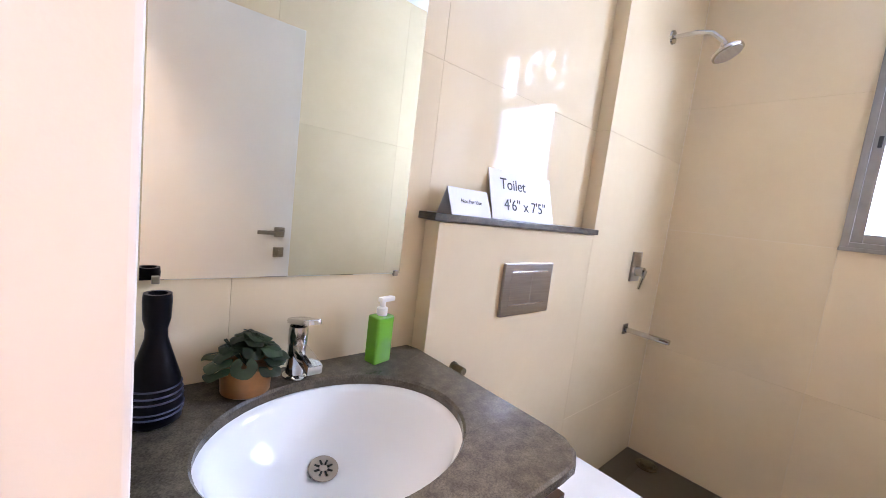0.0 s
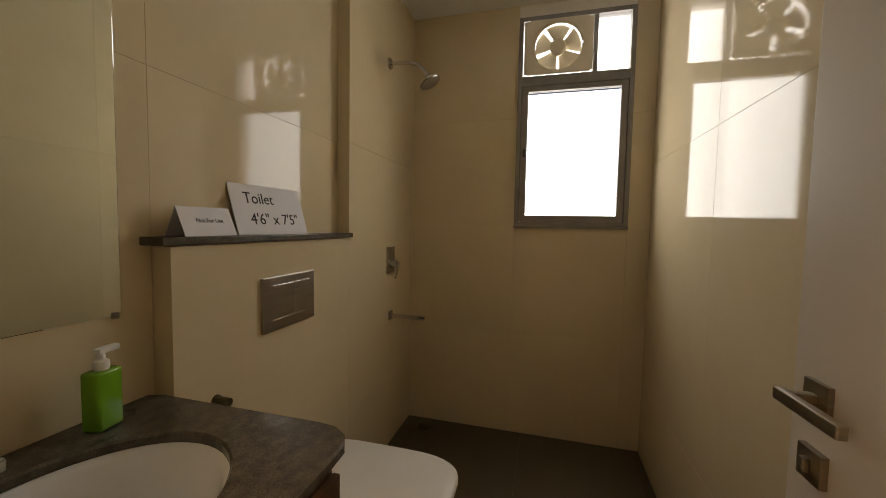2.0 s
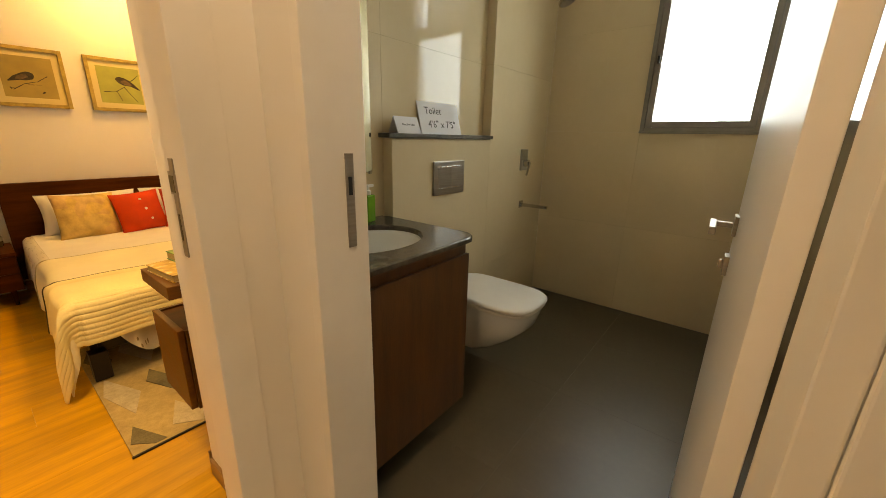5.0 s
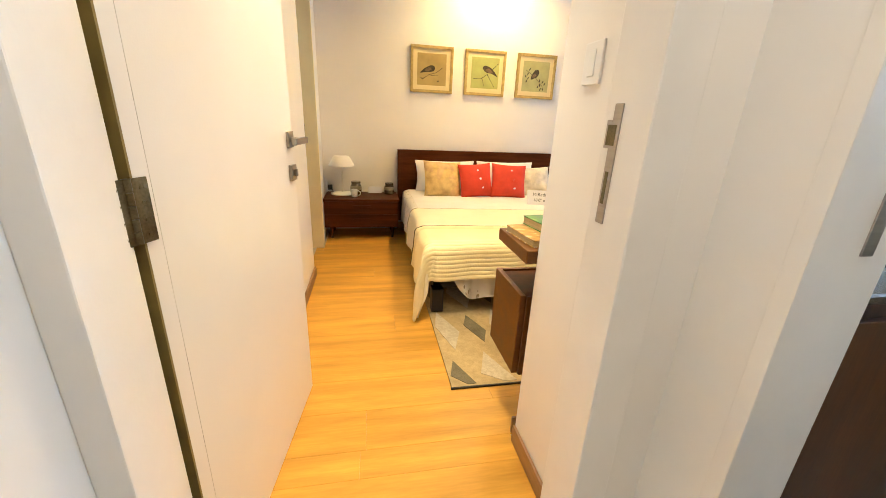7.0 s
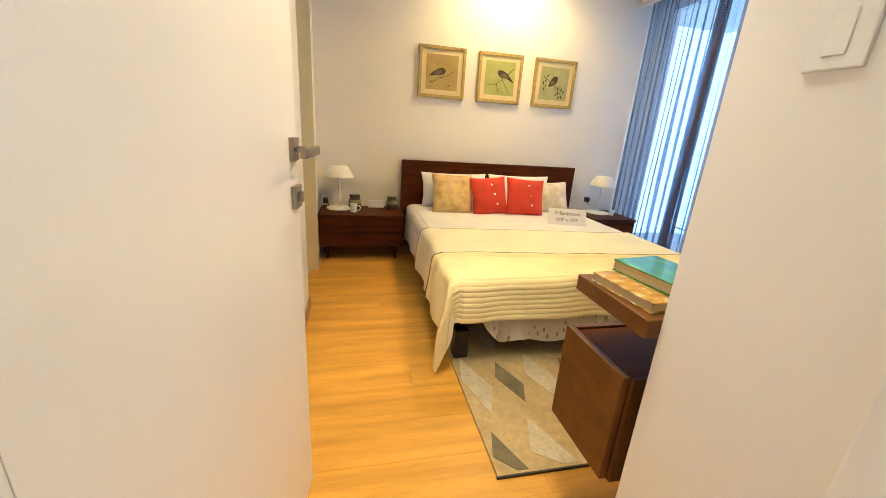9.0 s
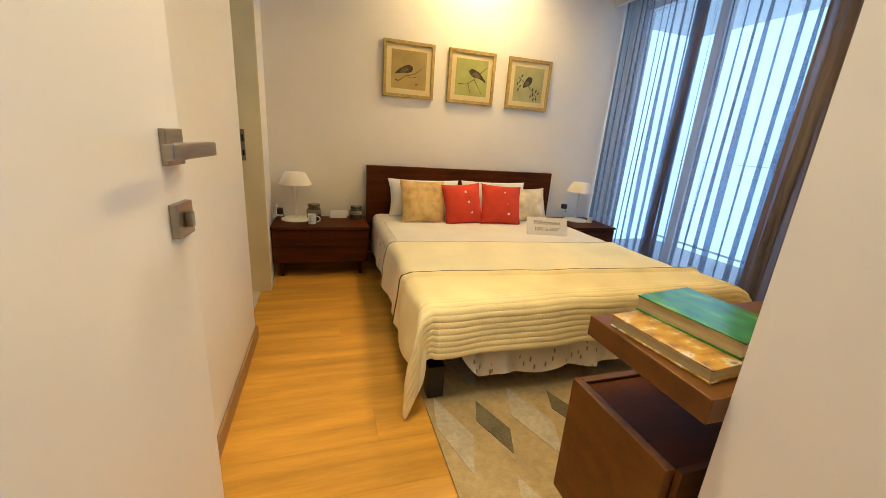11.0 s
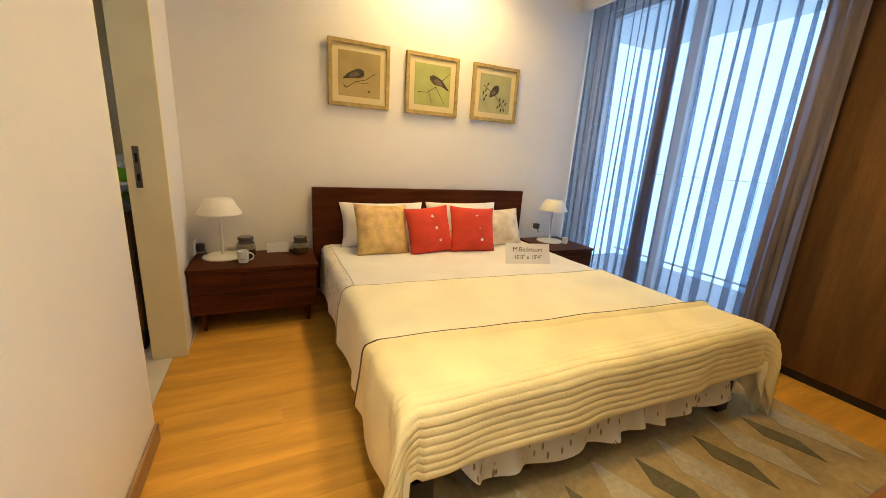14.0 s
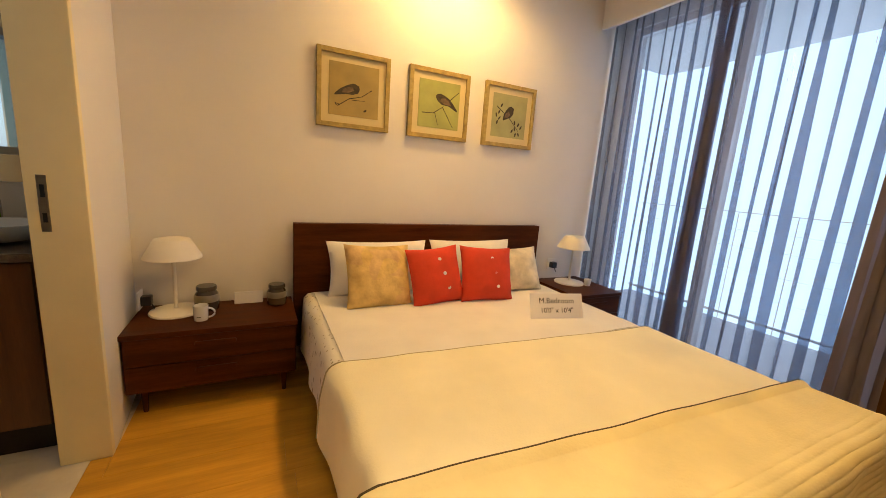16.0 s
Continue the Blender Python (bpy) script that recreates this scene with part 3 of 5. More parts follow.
part("latch_hole", box(-1.217, -1.206, 2.3178, 2.3186, 0.88, 0.91), BLACK, sp)

# shower room window with the exhaust fan
w1 = thing("window_1", (2.26, -0.951, 1.26), "grey aluminium window with frosted panes and a vent fan", "window", kind="structure")
part("window_sill", box(2.238, 2.275, -1.262, -0.640, 1.247, 1.263, 0.002), ALU, w1)
for n, b in dict(l=(2.242, 2.30, -0.668, -0.643, 1.263, 2.44), r=(2.242, 2.30, -1.259, -1.234, 1.263, 2.44), t=(2.242, 2.30, -1.234, -0.668, 2.416, 2.44), b=(2.242, 2.30, -1.234, -0.668, 1.263, 1.283), m=(2.246, 2.30, -1.234, -0.668, 2.058, 2.112), v=(2.246, 2.30, -1.068, -1.044, 2.112, 2.416)).items():
    part("frame_bar", box(*b, bevel=0.002), ALU, w1)
sash = part("sash", box(2.250, 2.285, -0.704, -0.669, 1.284, 2.057, 0.003), ALU, w1, "opening sash")
for b in ((2.250, 2.285, -1.233, -1.198, 1.284, 2.057), (2.250, 2.285, -1.198, -0.704, 1.284, 1.320), (2.250, 2.285, -1.198, -0.704, 2.026, 2.057)):
    part("sash_bar", box(*b, bevel=0.003), ALU, sash)
part("sash_latch", box(2.236, 2.250, -0.696, -0.682, 1.655, 1.70, 0.003), BLACK, sash)
for b in ((2.266, 2.270, -1.198, -0.704, 1.320, 2.026), (2.266, 2.270, -1.234, -1.068, 2.112, 2.416)):
    part("pane", box(*b), GLASS, w1).visible_shadow = False
part("pane", box(2.286, 2.290, -1.044, -0.668, 2.112, 2.416), GLASS, w1).visible_shadow = False

fan = thing("exhaust_fan", (2.25, -0.858, 2.11), "cream plastic exhaust fan set in the window", "fan")
bm = bmesh.new()
FC, FR = (-0.858, 2.262), 0.136
ring = [bm.verts.new((2.243, FC[0] + FR * math.cos(a), FC[1] + FR * math.sin(a))) for a in [2 * math.pi * k / 48 for k in range(48)]]
sq = []
for k in range(48):
    a = 2 * math.pi * k / 48
    c, s = math.cos(a), math.sin(a)
    q = 1 / max(abs(c) / 0.184, abs(s) / 0.148)
    sq.append(bm.verts.new((2.243, FC[0] + c * q, FC[1] + s * q)))
for k in range(48):
    bm.faces.new((ring[k], ring[(k + 1) % 48], sq[(k + 1) % 48], sq[k]))
bmesh.ops.recalc_face_normals(bm, faces=list(bm.faces))
bmesh.ops.solidify(bm, geom=list(bm.faces), thickness=0.012)
FANP = material("fan_plastic", (0.74, 0.66, 0.52), 0.4, var=0.05, scale=6)
part("panel", bm, FANP, fan)
bm = bmesh.new()
for r, w in ((0.136, 0.006), (0.128, 0.003)):
    pts = [(2.240, FC[0] + r * math.cos(2 * math.pi * k / 40), FC[1] + r * math.sin(2 * math.pi * k / 40)) for k in range(41)]
    rod(pts, w, 8, bm=bm)
part("guard_ring", bm, FANP, fan, smooth=True)
part("hub", turned(lathe([(0.045, 0), (0.045, 0.02), (0.036, 0.028)], (0, 0, 0), 24), Matrix.Translation((2.262, *FC)) @ pose(0, 0, 0, 0, -90)), FANP, fan, smooth=True)
for k in range(5):
    a0 = 2 * math.pi * k / 5 + 0.3
    bl = sheet(lambda u, v: (2.268 + 0.016 * (v - 0.5), FC[0] + (0.04 + 0.085 * u) * math.cos(a0 + (v - 0.5) * (1.07 + 0.03 * u)), FC[1] + (0.04 + 0.085 * u) * math.sin(a0 + (v - 0.5) * (1.07 + 0.03 * u))), 4, 5, 0.003)
    part("blade", bl, FANP, fan)
part("pull_bar", box(2.230, 2.243, -1.03, -0.69, 2.112, 2.122, 0.003), FANP, fan)

# balcony sliding door and rail
w2 = thing("window_2", (1.95, 2.09, 0), "grey framed sliding balcony door behind the curtains", "window", kind="structure")
for b in ((1.95, 2.02, 1.32, 1.37, 0, 2.28), (1.95, 2.02, 2.81, 2.86, 0, 2.28), (1.95, 2.02, 2.06, 2.13, 0, 2.23), (1.95, 2.02, 1.37, 2.81, 2.23, 2.28), (1.95, 2.02, 1.37, 2.06, 0, 0.06), (1.95, 2.02, 2.13, 2.81, 0, 0.06)):
    part("frame_bar", box(*b, bevel=0.003), PALE_ALU, w2)
for b in ((1.982, 1.986, 1.37, 2.06, 0.06, 2.23), (1.982, 1.986, 2.13, 2.81, 0.06, 2.23)):
    part("pane", box(*b), GLASS, w2).visible_shadow = False
rail = thing("balcony_railing", (3.2, 2.0, 0), "thin grey metal balcony railing beyond the glass", "railing")
part("handrail", rod([(3.2, 0.4, 1.0), (3.2, 3.5, 1.0)], 0.0035), RAIL, rail, smooth=True)
part("bottom_rail", rod([(3.2, 0.4, 0.08), (3.2, 3.5, 0.08)], 0.012), RAIL, rail, smooth=True)
for z in (0.3, 0.5, 0.7, 0.85):
    part("wire", rod([(3.2, 0.4, z), (3.2, 3.5, z)], 0.0012, 8), RAIL, rail)
for k in range(8):
    part("post", rod([(3.2, 0.45 + 0.42 * k, -0.03), (3.2, 0.45 + 0.42 * k, 1.0)], 0.0035, 10), RAIL, rail)

# second washroom window
w3 = thing("window_3", (-2.05, 1.73, 1.06), "grey aluminium washroom window with a blue sky behind", "window", kind="structure")
for b in ((-2.06, -2.0, 1.462, 1.50, 1.062, 1.828), (-2.06, -2.0, 1.96, 1.998, 1.062, 1.828), (-2.06, -2.0, 1.50, 1.96, 1.062, 1.11), (-2.06, -2.0, 1.50, 1.96, 1.78, 1.828)):
    part("frame_bar", box(*b, bevel=0.003), ALU, w3)
part("pane", box(-2.04, -2.036, 1.50, 1.96, 1.11, 1.78), GLASS, w3).visible_shadow = False
part("latch", box(-2.005, -1.985, 1.475, 1.495, 1.40, 1.50, 0.004), BLACK, w3)


# ---- shower room ----
def rounded(x0, x1, y0, y1, r, n=6, corners=(1, 1, 1, 1)):
    pts = []
    for (cx, cy, a), on in zip(((x1 - r, y1 - r, 0), (x0 + r, y1 - r, 90), (x0 + r, y0 + r, 180), (x1 - r, y0 + r, 270)), corners):
        if on:
            pts += [(cx + r * math.cos(radians(a + 90 * k / n)), cy + r * math.sin(radians(a + 90 * k / n))) for k in range(n + 1)]
        else:
            s = math.sqrt(2)
            pts.append((cx + r * (1 if a in (0, 270) else -1), cy + r * (1 if a in (0, 90) else -1)))
    return pts


# granite counter with an oval cut-out
SINK = (0.318, -0.208, 0.219, 0.180)
bm = bmesh.new()
outer = []
N = 72
CX0, CX1, CY0, CY1 = 0.024, 0.646, -0.484, 0.057
for k in range(N):
    a = 2 * math.pi * k / N
    c, s = math.cos(a), math.sin(a)
    dx = (CX1 - SINK[0]) / c if c > 1e-6 else ((CX0 - SINK[0]) / c if c < -1e-6 else 1e9)
    dy = (CY1 - SINK[1]) / s if s > 1e-6 else ((CY0 - SINK[1]) / s if s < -1e-6 else 1e9)
    t = min(dx, dy)
    x, y = SINK[0] + c * t, SINK[1] + s * t
    r = 0.075
    if x > CX1 - r and y < CY0 + r:
        q = Vector((x - (CX1 - r), y - (CY0 + r)))
        lo, hi = 0.0, t
        for _ in range(30):
            mid = (lo + hi) / 2
            p = Vector((SINK[0] + c * mid - (CX1 - r), SINK[1] + s * mid - (CY0 + r)))
            inside = not (p.x > 0 and p.y < 0 and p.length > r)
            lo, hi = (mid, hi) if inside else (lo, mid)
        x, y = SINK[0] + c * lo, SINK[1] + s * lo
    outer.append((x, y))
inner = [(SINK[0] + SINK[2] * math.cos(2 * math.pi * k / N), SINK[1] + SINK[3] * math.sin(2 * math.pi * k / N)) for k in range(N)]
rows = []
for z, o_in, i_out in ((0.820, 0, 0), (0.835, 0, 0), (0.840, 0.004, 0.004)):
    o = [bm.verts.new((x + (o_in * (SINK[0] - x) / 0.3), y + (o_in * (SINK[1] - y) / 0.3), z)) for x, y in outer]
    i = [bm.verts.new((SINK[0] + (x - SINK[0]) * (1 + i_out / 0.2), SINK[1] + (y - SINK[1]) * (1 + i_out / 0.2), z)) for x, y in inner]
    rows.append((o, i))
for k in range(N):
    j = (k + 1) % N
    for (oa, ia), (ob_, ib) in zip(rows, rows[1:]):
        bm.faces.new((oa[k], oa[j], ob_[j], ob_[k]))
        bm.faces.new((ia[j], ia[k], ib[k], ib[j]))
    bm.faces.new((rows[2][0][k], rows[2][0][j], rows[2][1][j], rows[2][1][k]))
    bm.faces.new((rows[0][0][j], rows[0][0][k], rows[0][1][k], rows[0][1][j]))
bmesh.ops.recalc_face_normals(bm, faces=list(bm.faces))
solid("vanity_counter", bm, GRANITE, "grey speckled granite vanity counter with a rounded corner", "counter", smooth=30)
basin = thing("wash_basin", (SINK[0], SINK[1], 0.68), "white oval ceramic basin set under the counter", "basin")
prof = [(0.0001, 0.0), (0.03, 0.0), (0.10, 0.008), (0.155, 0.035), (0.19, 0.08), (0.205, 0.115), (0.214, 0.128), (0.24, 0.128), (0.24, 0.10), (0.20, 0.03), (0.10, -0.02), (0.0001, -0.025)]
part("bowl", lathe(prof, (SINK[0], SINK[1], 0.6915), 56, 1.0, SINK[3] / SINK[2], caps=False), CERAMIC, basin, smooth=60)
WASTE = pose(SINK[0] + 0.006, SINK[1] + 0.080, 0.7060, 15)
dr = part("waste", turned(lathe([(0.0001, 0), (0.024, 0), (0.028, 0.002), (0.028, 0.004), (0.022, 0.0045), (0.0001, 0.003)], (0, 0, 0), 28, caps=False), WASTE), STEEL, basin, "chrome waste grid", smooth=True)
for k in range(8):
    part("waste_slot", turned(box(0.008, 0.018, -0.0018, 0.0018, 0.0036, 0.0050), WASTE @ pose(0, 0, 0, 0, 0, 45 * k)), BLACK, dr)
cab = thing("vanity_cabinet", (0.32, -0.2, 0), "brown wood veneer vanity cabinet under the counter", "cabinet")
part("body", box(0.026, 0.600, -0.430, 0.055, 0.12, 0.640, 0.002), VANITY, cab)
part("rail", box(0.026, 0.600, -0.450, -0.425, 0.640, 0.819, 0.002), VANITY, cab)
part("end_panel", box(0.585, 0.600, -0.425, 0.055, 0.640, 0.819, 0.002), VANITY, cab)
part("cabinet_door", box(0.028, 0.602, -0.466, -0.451, 0.118, 0.770, 0.002), VANITY, cab)
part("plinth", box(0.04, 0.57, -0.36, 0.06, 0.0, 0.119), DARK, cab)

fc = thing("basin_tap", (0.318, 0.008, 0.84), "chrome single-lever basin tap", "tap")
part("tap_base", lathe([(0.026, 0), (0.026, 0.004), (0.021, 0.008)], (0.308, 0.004, 0.841), 24), CHROME, fc, smooth=True)
part("tap_body", lathe([(0.020, 0.008), (0.019, 0.06), (0.0195, 0.10), (0.018, 0.108)], (0.308, 0.004, 0.841), 24), CHROME, fc, smooth=True)
part("spout", turned(box(-0.015, 0.015, -0.10, 0.0, -0.010, 0.010, 0.004), pose(0.308, 0.008, 0.905, 8)), CHROME, fc, smooth=True)
part("tap_lever", turned(outline(rounded(-0.019, 0.019, -0.085, 0.022, 0.015), 0, 0.010, bevel=0.003), pose(0.308, 0.010, 0.954, -14)), CHROME, fc, smooth=True)

soap = thing("soap_dispenser", (0.500, -0.005, 0.84), "green soap bottle with a white pump", "soap dispenser")
part("bottle", turned(box(-0.026, 0.026, -0.019, 0.019, 0, 0.115, 0.006, seg=3), pose(0.500, -0.005, 0.841, 0, 0, 12)), TEAL, soap, smooth=True)
pump = part("pump_collar", lathe([(0.012, 0.115), (0.013, 0.118), (0.013, 0.132), (0.007, 0.136), (0.006, 0.150)], (0.500, -0.005, 0.841), 18), PLASTIC, soap, "white pump", smooth=True)
part("pump_head", turned(box(-0.010, 0.034, -0.008, 0.008, 0.146, 0.158, 0.004), pose(0.500, -0.005, 0.841, 0, 0, 12)), PLASTIC, pump, smooth=True)

pot = thing("potted_plant", (0.208, -0.015, 0.84), "small leafy plant in an orange clay pot", "plant")
part("pot", lathe([(0.036, 0), (0.042, 0.004), (0.044, 0.035), (0.045, 0.045), (0.045, 0.053), (0.038, 0.053), (0.037, 0.04), (0.0001, 0.04)], (0.208, -0.015, 0.841), 28), CLAY, pot, "orange glazed clay pot", smooth=50)
rng = random.Random(4)
for k in range(44):
    a, rr = rng.uniform(0, 2 * math.pi), rng.uniform(0.006, 0.064)
    h = 0.055 + 0.045 * (1 - (rr / 0.062) ** 2) + rng.uniform(-0.012, 0.012)
    size = rng.uniform(0.013, 0.020)
    tilt = rng.uniform(5, 38)
    lf = sheet(lambda u, v: (size * (0.25 + 0.95 * u ** 0.8) * math.cos((v - 0.5) * 5.4), size * (0.25 + 0.95 * u) * math.sin((v - 0.5) * 5.4), 0.0025 * u * u * math.sin(v * 19) - 0.004 * u * u), 3, 16, 0.0006)
    part("leaf", turned(lf, Matrix.Translation((0.208 + rr * math.cos(a), -0.015 + rr * math.sin(a), 0.841 + h)) @ pose(0, 0, 0, 0, tilt, math.degrees(a))), LEAF, pot, smooth=70)
bm = bmesh.new()
for k in range(12):
    a, rr = rng.uniform(0, 2 * math.pi), rng.uniform(0.01, 0.045)
    rod([(0.208, -0.015, 0.89), (0.208 + rr * 0.6 * math.cos(a), -0.015 + rr * 0.6 * math.sin(a), 0.92), (0.208 + rr * math.cos(a), -0.015 + rr * math.sin(a), 0.94)], 0.0016, 6, bm=bm)
part("stems", bm, LEAF, pot)

vase = thing("vase", (0.075, -0.05, 0.84), "tall dark blue glazed vase with pale bands", "vase")
part("vase_body", lathe([(0.030, 0), (0.037, 0.006), (0.039, 0.03), (0.034, 0.07), (0.022, 0.11), (0.015, 0.135), (0.0145, 0.15), (0.018, 0.165), (0.019, 0.195), (0.018, 0.205), (0.013, 0.205), (0.012, 0.16)], (0.068, -0.05, 0.841), 36), VASE, vase, smooth=60)
for z, r in ((0.020, 0.0392), (0.028, 0.0396), (0.043, 0.0385), (0.052, 0.0374), (0.062, 0.0360)):
    part("band", lathe([(r - 0.001, -0.0018), (r + 0.0006, 0), (r - 0.001, 0.0018)], (0.068, -0.05, 0.841 + z), 36, caps=False), VASE_BAND, vase)

mir = thing("wall_mirror", (0.31, 0.07, 1.045), "frameless wall mirror over the basin", "mirror")
part("mirror_glass", box(0.048, 0.578, 0.0515, 0.0565, 1.042, 2.02, 0.0015), MIRROR, mir)
for x in (0.072, 0.565):
    part("clip", box(x - 0.006, x + 0.006, 0.047, 0.057, 1.036, 1.050, 0.002), NICKEL, mir)

solid("granite_ledge", box(0.622, 1.474, -0.014, 0.0575, 1.190, 1.210, 0.003), GRANITE, "thin grey granite ledge over the cistern", "shelf")

sign = thing("room_sign", (1.015, 0.04, 1.212), "white card sign reading Toilet and its size", "sign")
sm = pose(1.015, 0.006, 1.2110, 0, 0, -3) @ pose(0, 0, 0, -16)
part("card", turned(box(-0.150, 0.150, 0.0, 0.003, 0, 0.158, 0.0008), sm), CARD, sign)
up = pose(0, 0, 0, 90)
part("lettering", lettering("Toilet", 0.050, sm @ Matrix.Translation((-0.045, -0.0006, 0.098)) @ up), INK, sign)
part("lettering", lettering("4'6\" x 7'5\"", 0.050, sm @ Matrix.Translation((0.010, -0.0006, 0.032)) @ up), INK, sign)
tent = thing("tent_card", (0.762, 0.03, 1.212), "small folded white card reading Not For Use", "card")
tm = pose(0.762, -0.010, 1.2110, 0, 0, 3)
part("front_leaf", turned(box(-0.082, 0.082, 0, 0.0012, 0, 0.078), tm @ pose(0, 0.004, 0, -22)), CARD, tent)
part("back_leaf", turned(box(-0.082, 0.082, 0, 0.0012, 0, 0.078), tm @ pose(0, 0.062, 0, 22)), CARD, tent)
part("lettering", lettering("Not For Use", 0.0165, tm @ pose(0, 0.004, 0, -22) @ Matrix.Translation((0.005, -0.0006, 0.036)) @ up), INK, tent)

fp = thing("flush_plate", (1.06, -0.004, 0.99), "satin steel dual flush plate", "flush plate")
part("plate", box(0.930, 1.190, -0.012, 0.0, 0.905, 1.078, 0.003), STEEL, fp)
for x0, x1 in ((0.962, 1.072), (1.074, 1.158)):
    bt = part("button", box(x0, x1, -0.0130, -0.012, 0.938, 1.052, 0.0004), STEEL, fp)
    part("button_lip", box(x0 + 0.004, x1 - 0.004, -0.0150, -0.0129, 1.047, 1.051, 0.0008), CHROME, bt, "bright lip")
    part("button_lip", box(x0 + 0.004, x1 - 0.004, -0.0150, -0.0129, 0.939, 0.942, 0.0008), CHROME, bt, "bright lip")

wc = thing("toilet", (1.06, -0.25, 0.0), "white wall-hung toilet with a closed lid", "toilet")


def oval(w, back, front, z, n=40):
    """A toilet outline: straight sides, square back, rounded front."""
    pts = []
    for k in range(n):
        a = 2 * math.pi * k / n
        c, s = math.cos(a), math.sin(a)
        p = 2.0 / 3.6
        x = w * math.copysign(abs(c) ** p, c)
        y = (back + front) / 2 + (back - front) / 2 * math.copysign(abs(s) ** (p if s < 0 else 0.35), s)
        pts.append((1.063 + x, y, z))
    return pts


def stack(rings):
    own = bmesh.new()
    vs = [[own.verts.new(p) for p in r] for r in rings]
    n = len(vs[0])
    for a, b in zip(vs, vs[1:]):
        for k in range(n):
            own.faces.new((a[k], a[(k + 1) % n], b[(k + 1) % n], b[k]))
    own.faces.new(list(reversed(vs[0])))
    own.faces.new(vs[-1])
    bmesh.ops.recalc_face_normals(own, faces=list(own.faces))
    return own


part("bowl", stack([oval(0.09, -0.005, -0.30, 0.10), oval(0.115, -0.005, -0.38, 0.15), oval(0.145, -0.005, -0.47, 0.22), oval(0.168, -0.005, -0.54, 0.29), oval(0.175, -0.005, -0.562, 0.36), oval(0.176, -0.005, -0.565, 0.385)]), CERAMIC, wc, smooth=50)
part("seat", stack([oval(0.179, -0.05, -0.572, 0.387), oval(0.182, -0.05, -0.577, 0.392), oval(0.182, -0.05, -0.577, 0.400), oval(0.179, -0.05, -0.573, 0.404)]), PLASTIC, wc, smooth=50)
part("lid", stack([oval(0.182, -0.045, -0.578, 0.406), oval(0.186, -0.045, -0.584, 0.411), oval(0.186, -0.045, -0.583, 0.420), oval(0.180, -0.05, -0.575, 0.427), oval(0.165, -0.06, -0.55, 0.429)]), PLASTIC, wc, "smooth white closed lid", smooth=60)

ph = thing("paper_holder", (0.77, 0.0, 0.78), "small chrome wall bracket beside the toilet", "bracket")
part("flange", turned(lathe([(0.014, 0), (0.014, 0.006)], (0, 0, 0), 18), pose(0.765, 0.0, 0.775, 90)), BRONZE, ph)
part("arm", rod([(0.765, -0.004, 0.775), (0.765, -0.045, 0.775)], 0.011, 14), BRONZE, ph, smooth=True)

sh = thing("wall_shower", (1.885, 0, 2.10), "chrome rain shower head on a wall arm", "shower")
part("flange", turned(lathe([(0.030, 0), (0.028, 0.008), (0.012, 0.012)], (0, 0, 0), 24), pose(1.885, 0.0, 2.10, 90)), CHROME, sh, smooth=True)
part("arm", rod([(1.885, -0.006, 2.10), (1.886, -0.10, 2.098), (1.887, -0.155, 2.082), (1.888, -0.195, 2.045), (1.888, -0.210, 2.025)], 0.0095, 14), CHROME, sh, smooth=True)
hd = part("head", turned(lathe([(0.012, 0.045), (0.018, 0.030), (0.045, 0.016), (0.057, 0.006), (0.057, -0.004), (0.052, -0.007)], (0, 0, 0), 32), pose(1.888, -0.222, 1.988, -28)), CHROME, sh, smooth=True)
part("spray_face", turned(lathe([(0.050, -0.0075), (0.050, -0.009)], (0, 0, 0), 32), pose(1.888, -0.222, 1.988, -28)), STEEL, hd)

va = thing("shower_valve", (1.92, 0, 1.06), "chrome square shower valve with lever", "valve")
part("plate", box(1.866, 1.962, -0.010, 0.0, 0.985, 1.128, 0.003), NICKEL, va)
part("valve_body", turned(lathe([(0.024, 0), (0.022, 0.035)], (0, 0, 0), 22), pose(1.914, -0.010, 1.035, 90)), CHROME, va, smooth=True)
part("lever", turned(box(-0.008, 0.008, -0.012, 0.0, -0.085, 0.012, 0.004), pose(1.914, -0.045, 1.035, 12)), CHROME, va, smooth=True)

bs = thing("bath_spout", (1.92, 0, 0.745), "square chrome wall spout below the valve", "spout")
part("flange", box(1.895, 1.945, -0.008, 0.0, 0.72, 0.77, 0.003), CHROME, bs)
part("spout", box(1.908, 1.934, -0.205, -0.006, 0.731, 0.753, 0.005), CHROME, bs, smooth=True)

fd = thing("floor_drain", (2.17, -0.135, 0.0), "round brass-toned floor drain", "drain")
part("grate", lathe([(0.055, 0.0005), (0.055, 0.006), (0.042, 0.009), (0.040, 0.004)], (2.17, -0.135, 0), 32), BRONZE, fd, smooth=True)
part("drain_cap", lathe([(0.035, 0.004), (0.032, 0.016), (0.0001, 0.018)], (2.17, -0.135, 0), 24), BRONZE, fd, smooth=True)


def downlight(x, y, z):
    dl = thing("ceiling_downlight", (x, y, z), "small round recessed ceiling downlight, lit", "ceiling light", "ceiling downlights")
    part("trim_ring", lathe([(0.052, 0), (0.052, -0.004), (0.042, -0.006), (0.040, 0.0)], (x, y, z), 28, caps=False), PLASTIC, dl, smooth=True)
    part("lens", lathe([(0.040, -0.001), (0.036, -0.008), (0.024, -0.013), (0.008, -0.015)], (x, y, z), 24), BULB, dl, smooth=True)


for (x, y, z), watt, cone, edge, hue in DOWNLIGHTS:
    downlight(x, y, 2.4995)
downlight(-0.38, -0.86, 2.4995)
downlight(0.10, -0.05, 2.5145)
downlight(-1.38, 1.93, 2.5145)


